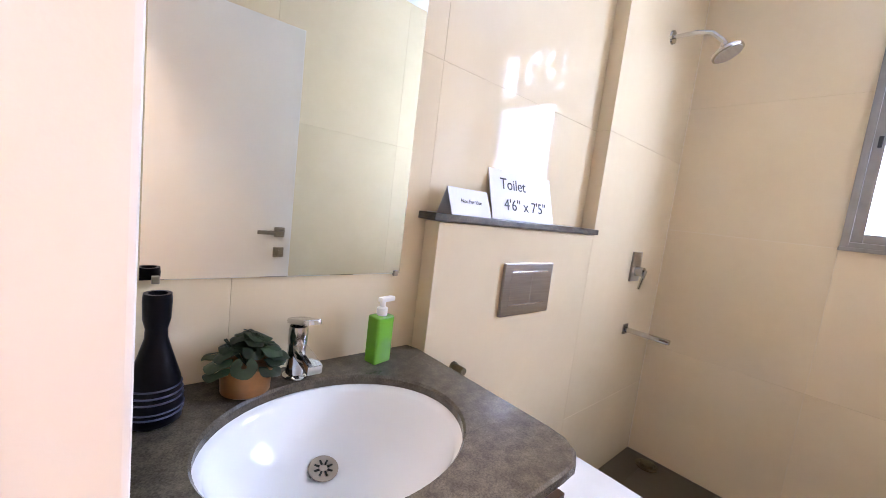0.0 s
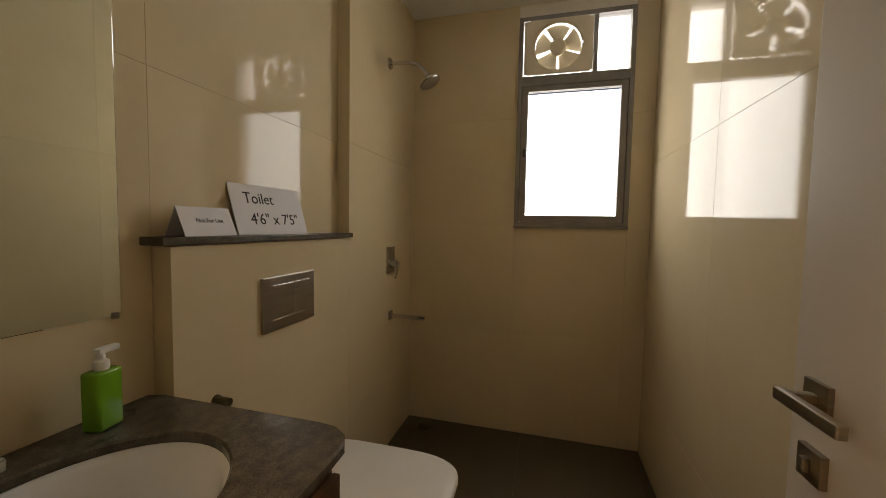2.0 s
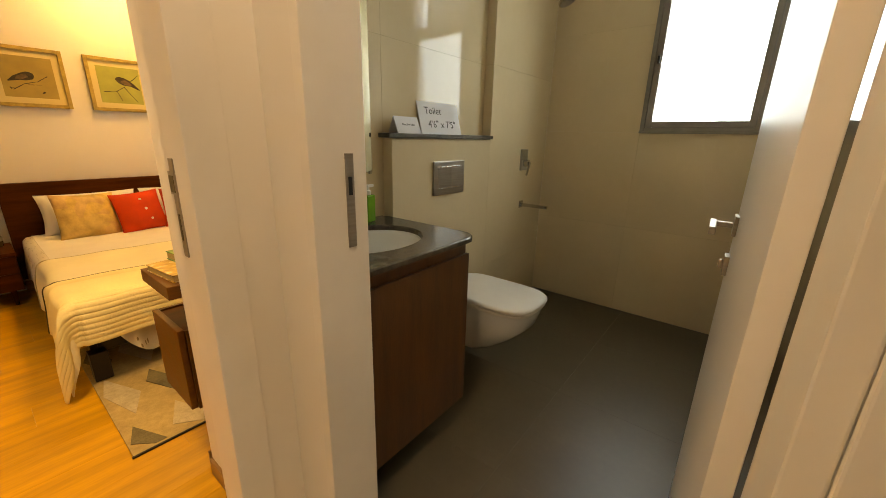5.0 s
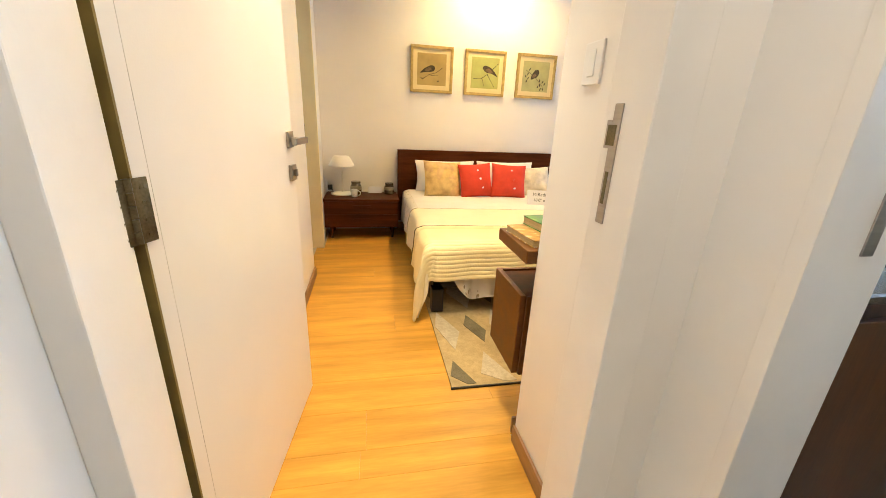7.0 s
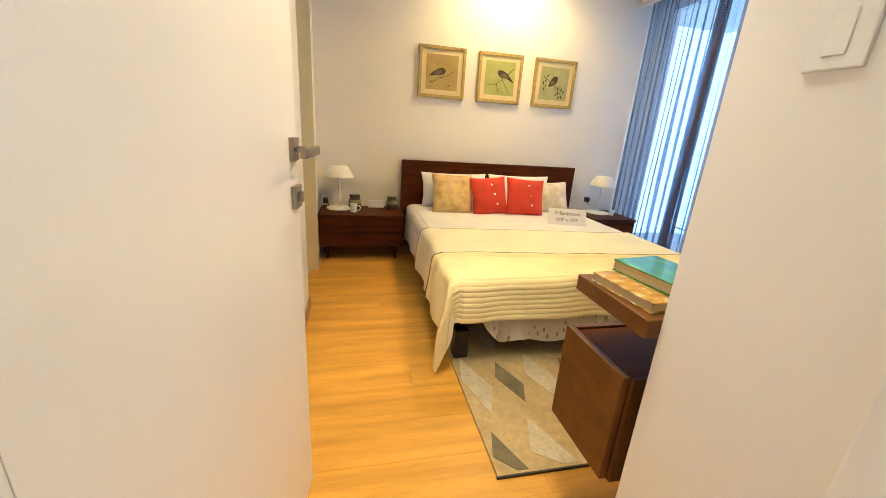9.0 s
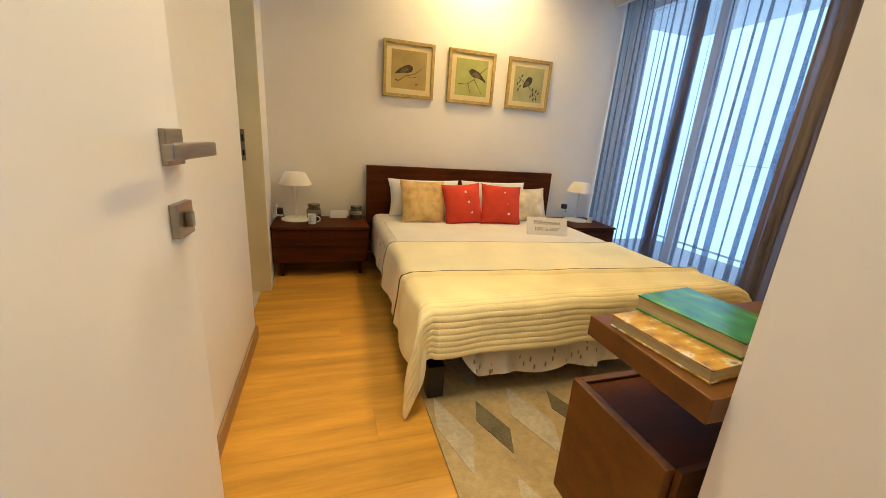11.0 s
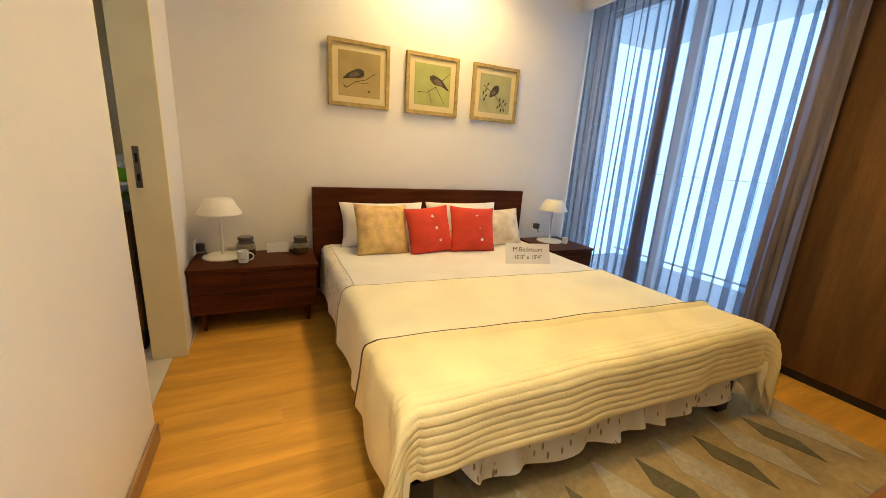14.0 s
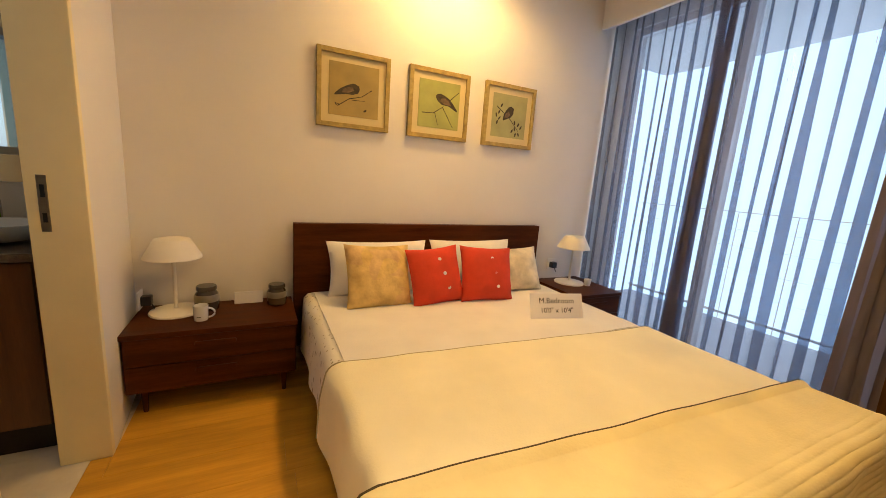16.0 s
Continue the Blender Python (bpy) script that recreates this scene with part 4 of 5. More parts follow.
# ---- second washroom, seen through its opening ----
v2 = thing("washroom_vanity", (-1.62, 2.65, 0), "brown wood washroom vanity cabinet", "cabinet")
part("body", box(-1.96, -1.29, 2.42, 2.92, 0.12, 0.735, 0.002), VANITY, v2)
part("cabinet_door", box(-1.955, -1.627, 2.402, 2.42, 0.125, 0.73, 0.002), VANITY, v2)
part("cabinet_door", box(-1.623, -1.295, 2.402, 2.42, 0.125, 0.73, 0.002), VANITY, v2)
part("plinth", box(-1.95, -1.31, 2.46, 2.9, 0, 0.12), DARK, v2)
solid("washroom_counter", box(-1.985, -1.27, 2.38, 2.925, 0.737, 0.765, 0.004), GRANITE, "grey granite washroom counter", "counter")
solid("countertop_basin", lathe([(0.10, 0), (0.15, 0.01), (0.19, 0.05), (0.20, 0.07), (0.19, 0.07), (0.17, 0.04), (0.10, 0.015), (0.0001, 0.012)], (-1.52, 2.62, 0.7655), 36, 1.0, 0.8), CERAMIC, "white ceramic countertop basin", "basin", smooth=50)
t2 = thing("washroom_tap", (-1.56, 2.86, 0.765), "chrome washroom basin tap", "tap")
part("tap_body", lathe([(0.022, 0), (0.018, 0.01), (0.018, 0.13)], (-1.56, 2.86, 0.7655), 20), CHROME, t2, smooth=True)
part("spout", box(-1.572, -1.548, 2.76, 2.86, 0.855, 0.875, 0.004), CHROME, t2)
s2 = thing("soap_bottle", (-1.41, 2.86, 0.765), "green soap bottle on the washroom counter", "soap dispenser")
part("bottle", box(-1.445, -1.385, 2.84, 2.885, 0.7655, 0.90, 0.008), GREEN, s2, smooth=True)
part("pump_collar", lathe([(0.013, 0.134), (0.013, 0.15), (0.006, 0.155), (0.006, 0.175)], (-1.415, 2.862, 0.7655), 16), PLASTIC, s2, smooth=True)
m2 = thing("washroom_mirror", (-1.7, 2.92, 0.965), "frameless washroom wall mirror", "mirror")
part("mirror_glass", box(-1.99, -1.36, 2.920, 2.925, 0.965, 1.95, 0.0015), MIRROR, m2)

# ---- bed ----
bed = thing("bed", (0.41, 1.95, 0), "double bed with a plain walnut headboard and dark legs", "bed")
part("headboard", box(-0.432, 1.256, 2.862, 2.912, 0.10, 0.812, 0.004), WALNUT, bed)
part("side_rail", box(-0.345, -0.315, 1.10, 2.862, 0.14, 0.24, 0.004), DARK, bed)
part("side_rail", box(1.145, 1.175, 1.10, 2.862, 0.14, 0.24, 0.004), DARK, bed)
part("foot_rail", box(-0.315, 1.145, 1.10, 1.13, 0.14, 0.24, 0.004), DARK, bed)
part("slat_base", box(-0.315, 1.145, 1.13, 2.862, 0.20, 0.235), DARK, bed)
for x, y in ((-0.325, 1.075), (1.155, 1.075), (-0.32, 2.80), (1.15, 2.80)):
    part("leg", box(x - 0.035, x + 0.035, y - 0.035, y + 0.035, 0.0 if y > 1.2 else 0.0125, 0.16, 0.004), DARK, bed)
part("mattress", box(-0.335, 1.165, 1.06, 2.855, 0.24, 0.408, 0.04, seg=4), COVER, bed, smooth=True)


def cloth(name, xl, xr, yf, yb, top, over_l, over_r, over_f, wave, mat, label, category, extra=0.0, ribs=False, step=None, nu=90, nv=80, tail=0.85, puff=0.0045, lift=0.0, hem=None, skew=0.0, flare=0.0):
    """A cloth that lies on the bed and hangs over its left, right and foot edges, gathered at the two foot corners."""
    r = 0.045

    def fn(u, v):
        s = -over_l + (xr - xl + over_l + over_r) * u
        back = yb - skew * s if s > 0 else yb - flare * s
        t = -over_f + (back - yf + over_f) * v
        a = max(0.0, -s, s - (xr - xl))
        b = max(0.0, -t)
        sx = -1 if s < 0 else 1
        bx = xl if s < 0 else xr

        def bend(d):
            if d <= 0:
                return 0.0, 0.0
            if d < r * 1.57:
                return r * math.sin(d / r), r * (1 - math.cos(d / r))
            return r + 0.06 * (d - r * 1.57), r + (d - r * 1.57)
        ox, zx = bend(a)
        oy, zy = bend(b)
        x = bx + sx * ox if a > 0 else xl + s
        y = yf - oy if b > 0 else yf + t
        z = top + extra - (zx + zy if min(a, b) <= 0 else max(zx, zy) + tail * min(zx, zy))
        if a > 0 and b > 0:
            k = min(a, b)
            x += sx * 0.05 * math.sin(min(1, k / 0.12) * 1.57) * (0.6 + 0.4 * math.sin(14 * (a - b)))
            y -= 0.05 * math.sin(min(1, k / 0.12) * 1.57) * (0.6 + 0.4 * math.cos(14 * (a - b)))
        w = noise.noise(Vector((x * 5, y * 5, z * 4)))
        if a > 0.03 and b <= 0:
            x += sx * wave * (0.5 + 0.5 * math.sin(y * 17 + 2 * w)) * min(1, a / 0.15)
        if b > 0.03 and a <= 0:
            y -= wave * 0.6 * (0.5 + 0.5 * math.sin(x * 11 + 2 * w)) * min(1, b / 0.15)
        z += 0.006 * w
        if ribs:
            if t < 0.055:
                q = abs(math.sin((t + 0.005 * noise.noise(Vector((s * 2.5, 0.3, 0)))) * math.pi / 0.025))
                amp = puff * min(1, (0.055 - t) / 0.04) * (q ** 0.4)
                if b > r:
                    y -= amp
                elif b > 0:
                    y -= amp * 0.7
                    z += amp * 0.7
                else:
                    z += amp
                if a > 0.03:
                    x += sx * amp * 0.7
        if lift and v > 0.93:
            q = lift * math.sin((v - 0.93) / 0.07 * 1.57)
            z += q
            if a > 0.03:
                x += sx * q
        return (x, y, max(z, 0.016 + 0.01 * abs(w)))
    th = thing(name, ((xl + xr) / 2, (yf + yb) / 2, 0.1), label, category)
    part("cloth_panel", sheet(fn, nu, nv, -0.004), mat, th, smooth=70)
    if hem:
        wide = xr - xl + over_l + over_r
        line = []
        for k in range(161):
            s = -over_l + wide * k / 160
            side = -1 if s < 0.01 else (1 if s > xr - xl - 0.01 else 0)
            line.append(Vector(fn(k / 160, 1.0)) + Vector((0.006 * side, 0.001, 0.003)))
        part("piping", rod(line, 0.0028, 8), hem, th, "dark stitched edge" if hem is PIPING else "", smooth=True)
    return th


cloth("bed_cover", -0.335, 1.165, 1.07, 2.85, 0.418, 0.29, 0.29, 0.12, 0.015, PRINTED, "white cotton bed cover with a small leaf print", "bed cover", nu=70, nv=60)
cloth("blanket", -0.340, 1.170, 1.062, 1.965, 0.430, 0.31, 0.31, 0.20, 0.022, BLANKET, "plain cream blanket folded across the bed", "blanket", nu=110, nv=110, skew=0.062, hem=material("blanket_hem", (0.46, 0.40, 0.24), 0.85, var=0.05))
cloth("quilt", -0.366, 1.196, 1.038, 1.355, 0.446, 0.31, 0.28, 0.225, 0.022, QUILT, "cream channel-quilted bedspread over the foot of the bed", "bedspread", ribs=True, nu=190, nv=170, lift=0.012, hem=PIPING, skew=0.056, flare=0.22)
solid("top_sheet", sheet(lambda u, v: (-0.33 + 1.49 * u, 1.90 + 0.93 * v, 0.4255 + 0.004 * noise.noise(Vector((u * 6, v * 6, 0)))), 40, 40, -0.003), COVER, "plain white top sheet smoothed over the mattress", "sheet", smooth=True)


def valance(u, v):
    # ruffled strip along the foot of the bed
    x = -0.235 + 1.445 * u
    q = u * 8.5 + 0.35 * math.sin(u * 11)
    f = (q - math.floor(q)) ** 1.25
    k = 0.5 - 0.5 * math.cos(2 * math.pi * f)
    rise = 0.62 * max(0.0, 1 - u / 0.10) ** 2
    y = 1.072 - (0.010 + 0.048 * k * v) - 0.015 * v
    z = 0.30 - (0.212 - 0.020 * k + 0.012 * math.sin(u * 31)) * v * (1.0 - rise)
    return (x, y, z)


solid("bed_valance", sheet(valance, 260, 12, 0.002), PRINTED, "white ruffled bed valance with a small leaf print", "valance", smooth=70)


def cushion(name, w, h, d, m, mat, label, category, group="", puff=2.6, wrinkle=0.006, seed=0):
    def side(sgn):
        def fn(u, v):
            a, b = 2 * u - 1, 2 * v - 1
            pinch = 1 - 0.07 * (1 - abs(b) ** 2) * abs(a) ** 3
            pinch2 = 1 - 0.07 * (1 - abs(a) ** 2) * abs(b) ** 3
            t = max(0.0, (1 - abs(a) ** puff) * (1 - abs(b) ** puff)) ** 0.62
            n = wrinkle * noise.noise(Vector((a * 2.3 + seed, b * 2.3, sgn * 3)))
            return (a * w / 2 * pinch, sgn * (d / 2 * t + n * t), b * h / 2 * pinch2)
        return fn
    bm = sheet(side(1), 26, 26)
    merged(bm, sheet(side(-1), 26, 26))
    bmesh.ops.remove_doubles(bm, verts=list(bm.verts), dist=0.0005)
    bmesh.ops.recalc_face_normals(bm, faces=list(bm.faces))
    th = thing(name, m.translation - Vector((0, 0, h / 2)), label, category, group)
    part("cushion_cover", turned(bm, m), mat, th, smooth=80)
    return th


cushion("pillow", 0.60, 0.31, 0.15, pose(0.030, 2.770, 0.575, -18, 0, 0), PILLOW, "white cotton pillow leaning on the headboard", "pillow", "white pillows", seed=1)
cushion("pillow", 0.60, 0.31, 0.15, pose(0.655, 2.770, 0.578, -18, 0, 0), PILLOW, "white cotton pillow leaning on the headboard", "pillow", "white pillows", seed=2)
cushion("cushion", 0.365, 0.345, 0.14, pose(-0.030, 2.580, 0.573, -22, 2, 4), GOLD, "gold brocade square cushion", "cushion", "bed cushions", seed=3, wrinkle=0.012)
c2 = cushion("cushion", 0.325, 0.325, 0.12, pose(0.282, 2.535, 0.572, -20, -4, 4), RED, "coral red cushion with three pearl buttons", "cushion", "bed cushions", seed=4)
c3 = cushion("cushion", 0.345, 0.325, 0.12, pose(0.600, 2.510, 0.574, -20, 3, -3), RED, "coral red cushion with three pearl buttons", "cushion", "bed cushions", seed=5)
cushion("cushion", 0.345, 0.295, 0.13, pose(0.905, 2.640, 0.556, -24, -3, -6), material("cream_brocade", (0.72, 0.63, 0.46), 0.7, var=0.16, scale=12, bump=0.35, bump_scale=70), "cream brocade square cushion", "cushion", "bed cushions", seed=6, wrinkle=0.012)
for th, m in ((c2, pose(0.282, 2.535, 0.572, -20, -4, 4)), (c3, pose(0.600, 2.510, 0.574, -20, 3, -3))):
    for z in (0.085, 0.005, -0.075):
        off = -0.058 * (1 - abs(z / 0.16) ** 2.6) ** 0.62 - 0.004
        part("button", turned(lathe([(0.0105, 0), (0.0105, 0.003), (0.006, 0.0045), (0.0001, 0.003)], (0, 0, 0), 16), m @ pose(0.03 - z * 0.2, off + 0.006, z, 90)), BUTTON, th, "pearl button", smooth=True)

bsn = thing("room_sign", (0.80, 2.14, 0.43), "white card sign reading M.Bedroom and its size", "sign")
sm = pose(0.795, 2.100, 0.4310, 0, 0, -14) @ pose(0, 0, 0, -22)
part("card", turned(box(-0.150, 0.150, 0, 0.003, 0, 0.130, 0.0008), sm), CARD, bsn)
part("prop", turned(box(-0.03, 0.03, 0, 0.002, 0, 0.092), pose(0.812, 2.170, 0.4310, 0, 0, -14) @ pose(0, 0, 0, 8)), CARD, bsn)
part("lettering", lettering("M.Bedroom", 0.042, sm @ Matrix.Translation((0.0, -0.0006, 0.078)) @ up), INK, bsn)
part("lettering", lettering("10'0\" x 10'4\"", 0.037, sm @ Matrix.Translation((0.0, -0.0006, 0.030)) @ up), INK, bsn)


# ---- bedside ----
def nightstand(x0, x1, y0, top, label):
    ns = thing("nightstand", ((x0 + x1) / 2, (y0 + 2.92) / 2, 0), label, "nightstand", "nightstands")
    low = 0.116
    part("top_board", box(x0, x1, y0 - 0.006, 2.918, top - 0.022, top, 0.003), WALNUT, ns)
    part("body", box(x0 + 0.004, x1 - 0.004, y0 + 0.016, 2.916, low, top - 0.022, 0.002), WALNUT, ns)
    mid = (low + top - 0.022) / 2
    for a, b in ((low + 0.004, mid - 0.002), (mid + 0.002, top - 0.026)):
        dw = part("drawer", box(x0 + 0.010, x1 - 0.010, y0, y0 + 0.016, a, b, 0.002), WALNUT, ns)
        cxx, cz = (x0 + x1) / 2, (a + b) / 2 + 0.01
        part("finger_pull", box(cxx - 0.08, cxx + 0.08, y0 - 0.012, y0 + 0.001, cz, cz + 0.020, 0.004), WALNUT, dw, "raised wooden finger pull")
    for x in (x0 + 0.06, x1 - 0.06):
        for y in (y0 + 0.06, 2.87):
            part("leg", lathe([(0.010, 0), (0.016, low - 0.001)], (x, y, 0.0005), 16), WALNUT, ns, smooth=True)
    return ns


nightstand(-1.124, -0.440, 2.540, 0.385, "long dark walnut nightstand with two plain drawers on short tapered legs")
nightstand(1.300, 1.735, 2.465, 0.395, "small dark walnut nightstand beside the curtain")


def table_lamp(x, y, z):
    tl = thing("table_lamp", (x, y, z), "white metal table lamp with a conical shade, unlit", "lamp", "bedside lamps")
    part("base", lathe([(0.108, 0.0), (0.110, 0.003), (0.106, 0.010), (0.060, 0.015), (0.012, 0.020)], (x, y, z + 0.001), 40), SHADE, tl, smooth=50)
    part("stem", rod([(x, y, z + 0.018), (x, y, z + 0.34)], 0.0085, 14), SHADE, tl, smooth=True)
    part("shade", lathe([(0.118, 0.270), (0.117, 0.276), (0.074, 0.354), (0.070, 0.358), (0.0001, 0.360), (0.0001, 0.356), (0.069, 0.352), (0.113, 0.275), (0.115, 0.270)], (x, y, z), 44, caps=False), SHADE, tl, "white conical shade", smooth=50)
    return tl


table_lamp(-0.965, 2.795, 0.385)
table_lamp(1.515, 2.76, 0.395)


def storage_jar(x, y, z, s):
    j = thing("storage_jar", (x, y, z), "smoked glass jar with a dark flat lid", "jar", "bedside jars")
    part("jar_body", lathe([(0.040 * s, 0), (0.050 * s, 0.005), (0.052 * s, 0.05 * s), (0.044 * s, 0.085 * s), (0.036 * s, 0.095 * s)], (x, y, z + 0.001), 30), JAR, j, smooth=50)
    part("wax_band", lathe([(0.0515 * s, 0.044 * s), (0.053 * s, 0.048 * s), (0.0525 * s, 0.068 * s), (0.048 * s, 0.078 * s)], (x, y, z + 0.001), 30, caps=False), JAR_BAND, j, smooth=True)
    part("lid", lathe([(0.038 * s, 0.095 * s), (0.043 * s, 0.098 * s), (0.043 * s, 0.112 * s), (0.040 * s, 0.116 * s)], (x, y, z + 0.001), 30), JAR, j, smooth=50)


storage_jar(-0.838, 2.80, 0.385, 1.05)
storage_jar(-0.520, 2.805, 0.385, 0.95)
mug = thing("mug", (-0.848, 2.655, 0.385), "white mug with a dark printed mark", "mug")
part("mug_body", lathe([(0.027, 0), (0.029, 0.003), (0.031, 0.07), (0.029, 0.07), (0.027, 0.006), (0.0001, 0.006)], (-0.848, 2.655, 0.386), 28), CERAMIC, mug, smooth=50)
part("mug_handle", rod([(-0.848 + 0.030 + 0.026 * math.sin(a), 2.645, 0.386 + 0.036 + 0.022 * math.cos(a)) for a in [0.05 + 3.04 * k / 10 for k in range(11)]], 0.0045, 10), CERAMIC, mug, smooth=True)
part("printed_mark", lettering("--", 0.03, pose(-0.853, 2.6238, 0.402, 90)), INK, mug)
solid("tent_card", turned(box(-0.068, 0.068, 0, 0.016, 0, 0.062, 0.003), pose(-0.655, 2.845, 0.386, -10)), CARD, "small blank white card box on the nightstand", "card")
cup = thing("clear_cup", (1.60, 2.66, 0.395), "small pale cup on the nightstand", "cup")
part("cup_body", lathe([(0.020, 0), (0.026, 0.05), (0.024, 0.05), (0.018, 0.004), (0.0001, 0.004)], (1.60, 2.66, 0.396), 22), PLASTIC, cup, smooth=50)


def socket(x, y, z, m, name="wall_socket"):
    s = thing(name, (x, y, z), "white wall socket with a black plug", "socket", "wall sockets")
    part("plate", turned(box(-0.042, 0.042, -0.008, 0, -0.042, 0.042, 0.003), m), PLASTIC, s)
    plug = part("plug", turned(box(-0.022, 0.022, -0.05, -0.008, -0.028, 0.018, 0.006), m), BLACK, s, "black plug", smooth=True)
    part("lead", turned(rod([(0, -0.045, -0.02), (0.004, -0.055, -0.045), (0.02, -0.05, -0.058)], 0.003, 8), m), BLACK, plug)


socket(-1.11, 2.81, 0.45, pose(-1.109, 2.81, 0.452, 0, 0, 90))
socket(1.47, 2.93, 0.50, pose(1.468, 2.929, 0.508))

# ---- pictures ----
def blob(cx, cz, rx, rz, tilt, n=22, tail=0.0):
    pts = []
    for k in range(n):
        a = 2 * math.pi * k / n
        r = 1 + tail * max(0, math.cos(a)) ** 6
        x, z = rx * r * math.cos(a), rz * math.sin(a)
        c, s = math.cos(radians(tilt)), math.sin(radians(tilt))
        pts.append((cx + x * c - z * s, cz + x * s + z * c))
    return pts


def stroke(a, b, w):
    d = Vector((b[0] - a[0], b[1] - a[1])).normalized()
    n = Vector((-d.y, d.x)) * w
    return [(a[0] + n.x, a[1] + n.y), (a[0] - n.x, a[1] - n.y), (b[0] - n.x * 0.5, b[1] - n.y * 0.5), (b[0] + n.x * 0.5, b[1] + n.y * 0.5)]


def picture(cx, cz, paper, body, limbs, leaves, label):
    pf = thing("picture_frame", (cx, 2.905, cz - 0.2), label, "picture", "bird pictures")
    y0, y1, s, w = 2.902, 2.928, 0.201, 0.025
    for b in ((cx - s, cx - s + w, y0, y1, cz - s, cz + s), (cx + s - w, cx + s, y0, y1, cz - s, cz + s), (cx - s + w, cx + s - w, y0, y1, cz - s, cz - s + w), (cx - s + w, cx + s - w, y0, y1, cz + s - w, cz + s)):
        part("frame_bar", box(*b, bevel=0.002), OAKFRAME, pf)
    part("mount", box(cx - s + w, cx + s - w, y0 + 0.012, y0 + 0.016, cz - s + w, cz + s - w), MAT, pf)
    pr = part("print", box(cx - 0.137, cx + 0.137, y0 + 0.0095, y0 + 0.0118, cz - 0.137, cz + 0.137), paper, pf)
    m = Matrix.Translation((cx, y0 + 0.0090, cz)) @ pose(0, 0, 0, 90)
    part("drawn_bird", outline(body[0], 0, 0.0006, m), BIRD, pr)
    part("drawn_wing", outline(body[1], 0.0008, 0.0012, m), BIRD_L, pr)
    for a, b, wd in limbs:
        part("drawn_twig", outline(stroke(a, b, wd), -0.0001, 0.0004, m), BIRD, pr)
    for p in leaves:
        part("drawn_leaf", outline(p, 0.0001, 0.0005, m), BIRD, pr)


PZ = 1.545
bird1 = ([(0.007, 0.036), (0.026, 0.027), (0.030, 0.010), (0.022, -0.010), (-0.007, -0.021), (-0.050, -0.023), (-0.106, -0.034), (-0.108, -0.028), (-0.076, 0.004), (-0.035, 0.027), (-0.010, 0.037)], [(-0.012, 0.018), (0.0, 0.002), (-0.030, -0.013), (-0.070, -0.018), (-0.060, 0.002), (-0.034, 0.017)])
picture(-0.113, PZ, PRINT_A, bird1, [((-0.090, -0.088), (-0.028, -0.045), 0.0028), ((-0.028, -0.045), (0.042, -0.025), 0.0028), ((0.042, -0.025), (0.092, 0.012), 0.0022), ((-0.010, -0.050), (0.060, -0.046), 0.0018), ((-0.080, -0.080), (-0.105, -0.074), 0.0020)], [blob(0.092, 0.012, 0.008, 0.003, 30), blob(0.062, -0.098, 0.010, 0.005, 30), blob(-0.100, -0.078, 0.009, 0.0035, 120)], "oak framed print of a dark bird on tan paper")
bird2 = ([(-0.012, 0.064), (-0.024, 0.055), (-0.026, 0.042), (-0.010, 0.020), (0.016, 0.004), (0.066, 0.0), (0.122, -0.027), (0.126, -0.021), (0.092, 0.018), (0.062, 0.045), (0.030, 0.060), (0.004, 0.067)], [(0.010, 0.040), (0.004, 0.022), (0.034, 0.008), (0.080, 0.004), (0.060, 0.030), (0.036, 0.044)])
picture(0.407, PZ, PRINT_B, bird2, [((0.068, 0.034), (0.128, 0.090), 0.0028), ((-0.113, -0.055), (-0.037, -0.050), 0.0028), ((-0.037, -0.050), (0.030, -0.004), 0.0026), ((0.022, -0.010), (0.100, -0.124), 0.0024), ((-0.028, -0.048), (-0.004, -0.118), 0.0020)], [], "oak framed print of a dark bird on green paper")
bird3 = ([(0.009, 0.064), (0.026, 0.058), (0.031, 0.048), (0.028, 0.018), (0.012, -0.004), (-0.010, -0.014), (-0.046, -0.030), (-0.052, -0.024), (-0.046, 0.008), (-0.030, 0.036), (-0.012, 0.058)], [(-0.010, 0.030), (0.004, 0.010), (-0.014, -0.008), (-0.040, -0.012), (-0.032, 0.016)])
picture(0.929, PZ, PRINT_C, bird3, [((-0.105, 0.055), (0.004, -0.014), 0.0028), ((0.004, -0.014), (0.086, -0.092), 0.0024)], [blob(x, z, 0.014, 0.0055, t) for x, z, t in ((-0.085, 0.020, 70), (-0.105, 0.0, 100), (-0.080, -0.018, 50), (-0.095, -0.045, 80), (0.050, -0.075, 100), (0.030, -0.090, 60), (0.078, -0.045, 60), (0.085, -0.108, 110), (0.060, -0.112, 80), (0.100, -0.062, 60), (-0.068, 0.064, 60), (0.046, -0.034, 95))], "oak framed print of a small bird among leaves")

# ---- rug ----
rug = thing("rug", (0.5, 0.75, 0), "beige wool rug with pale and grey diamonds", "rug")
RX0, RX1, RY0, RY1 = -0.375, 1.53, 0.37, 1.50


def rug_sheet(u, v):
    return (RX0 + (RX1 - RX0) * u, RY0 + (RY1 - RY0) * v, 0.0105 + 0.0012 * noise.noise(Vector((u * 14, v * 9, 0))))


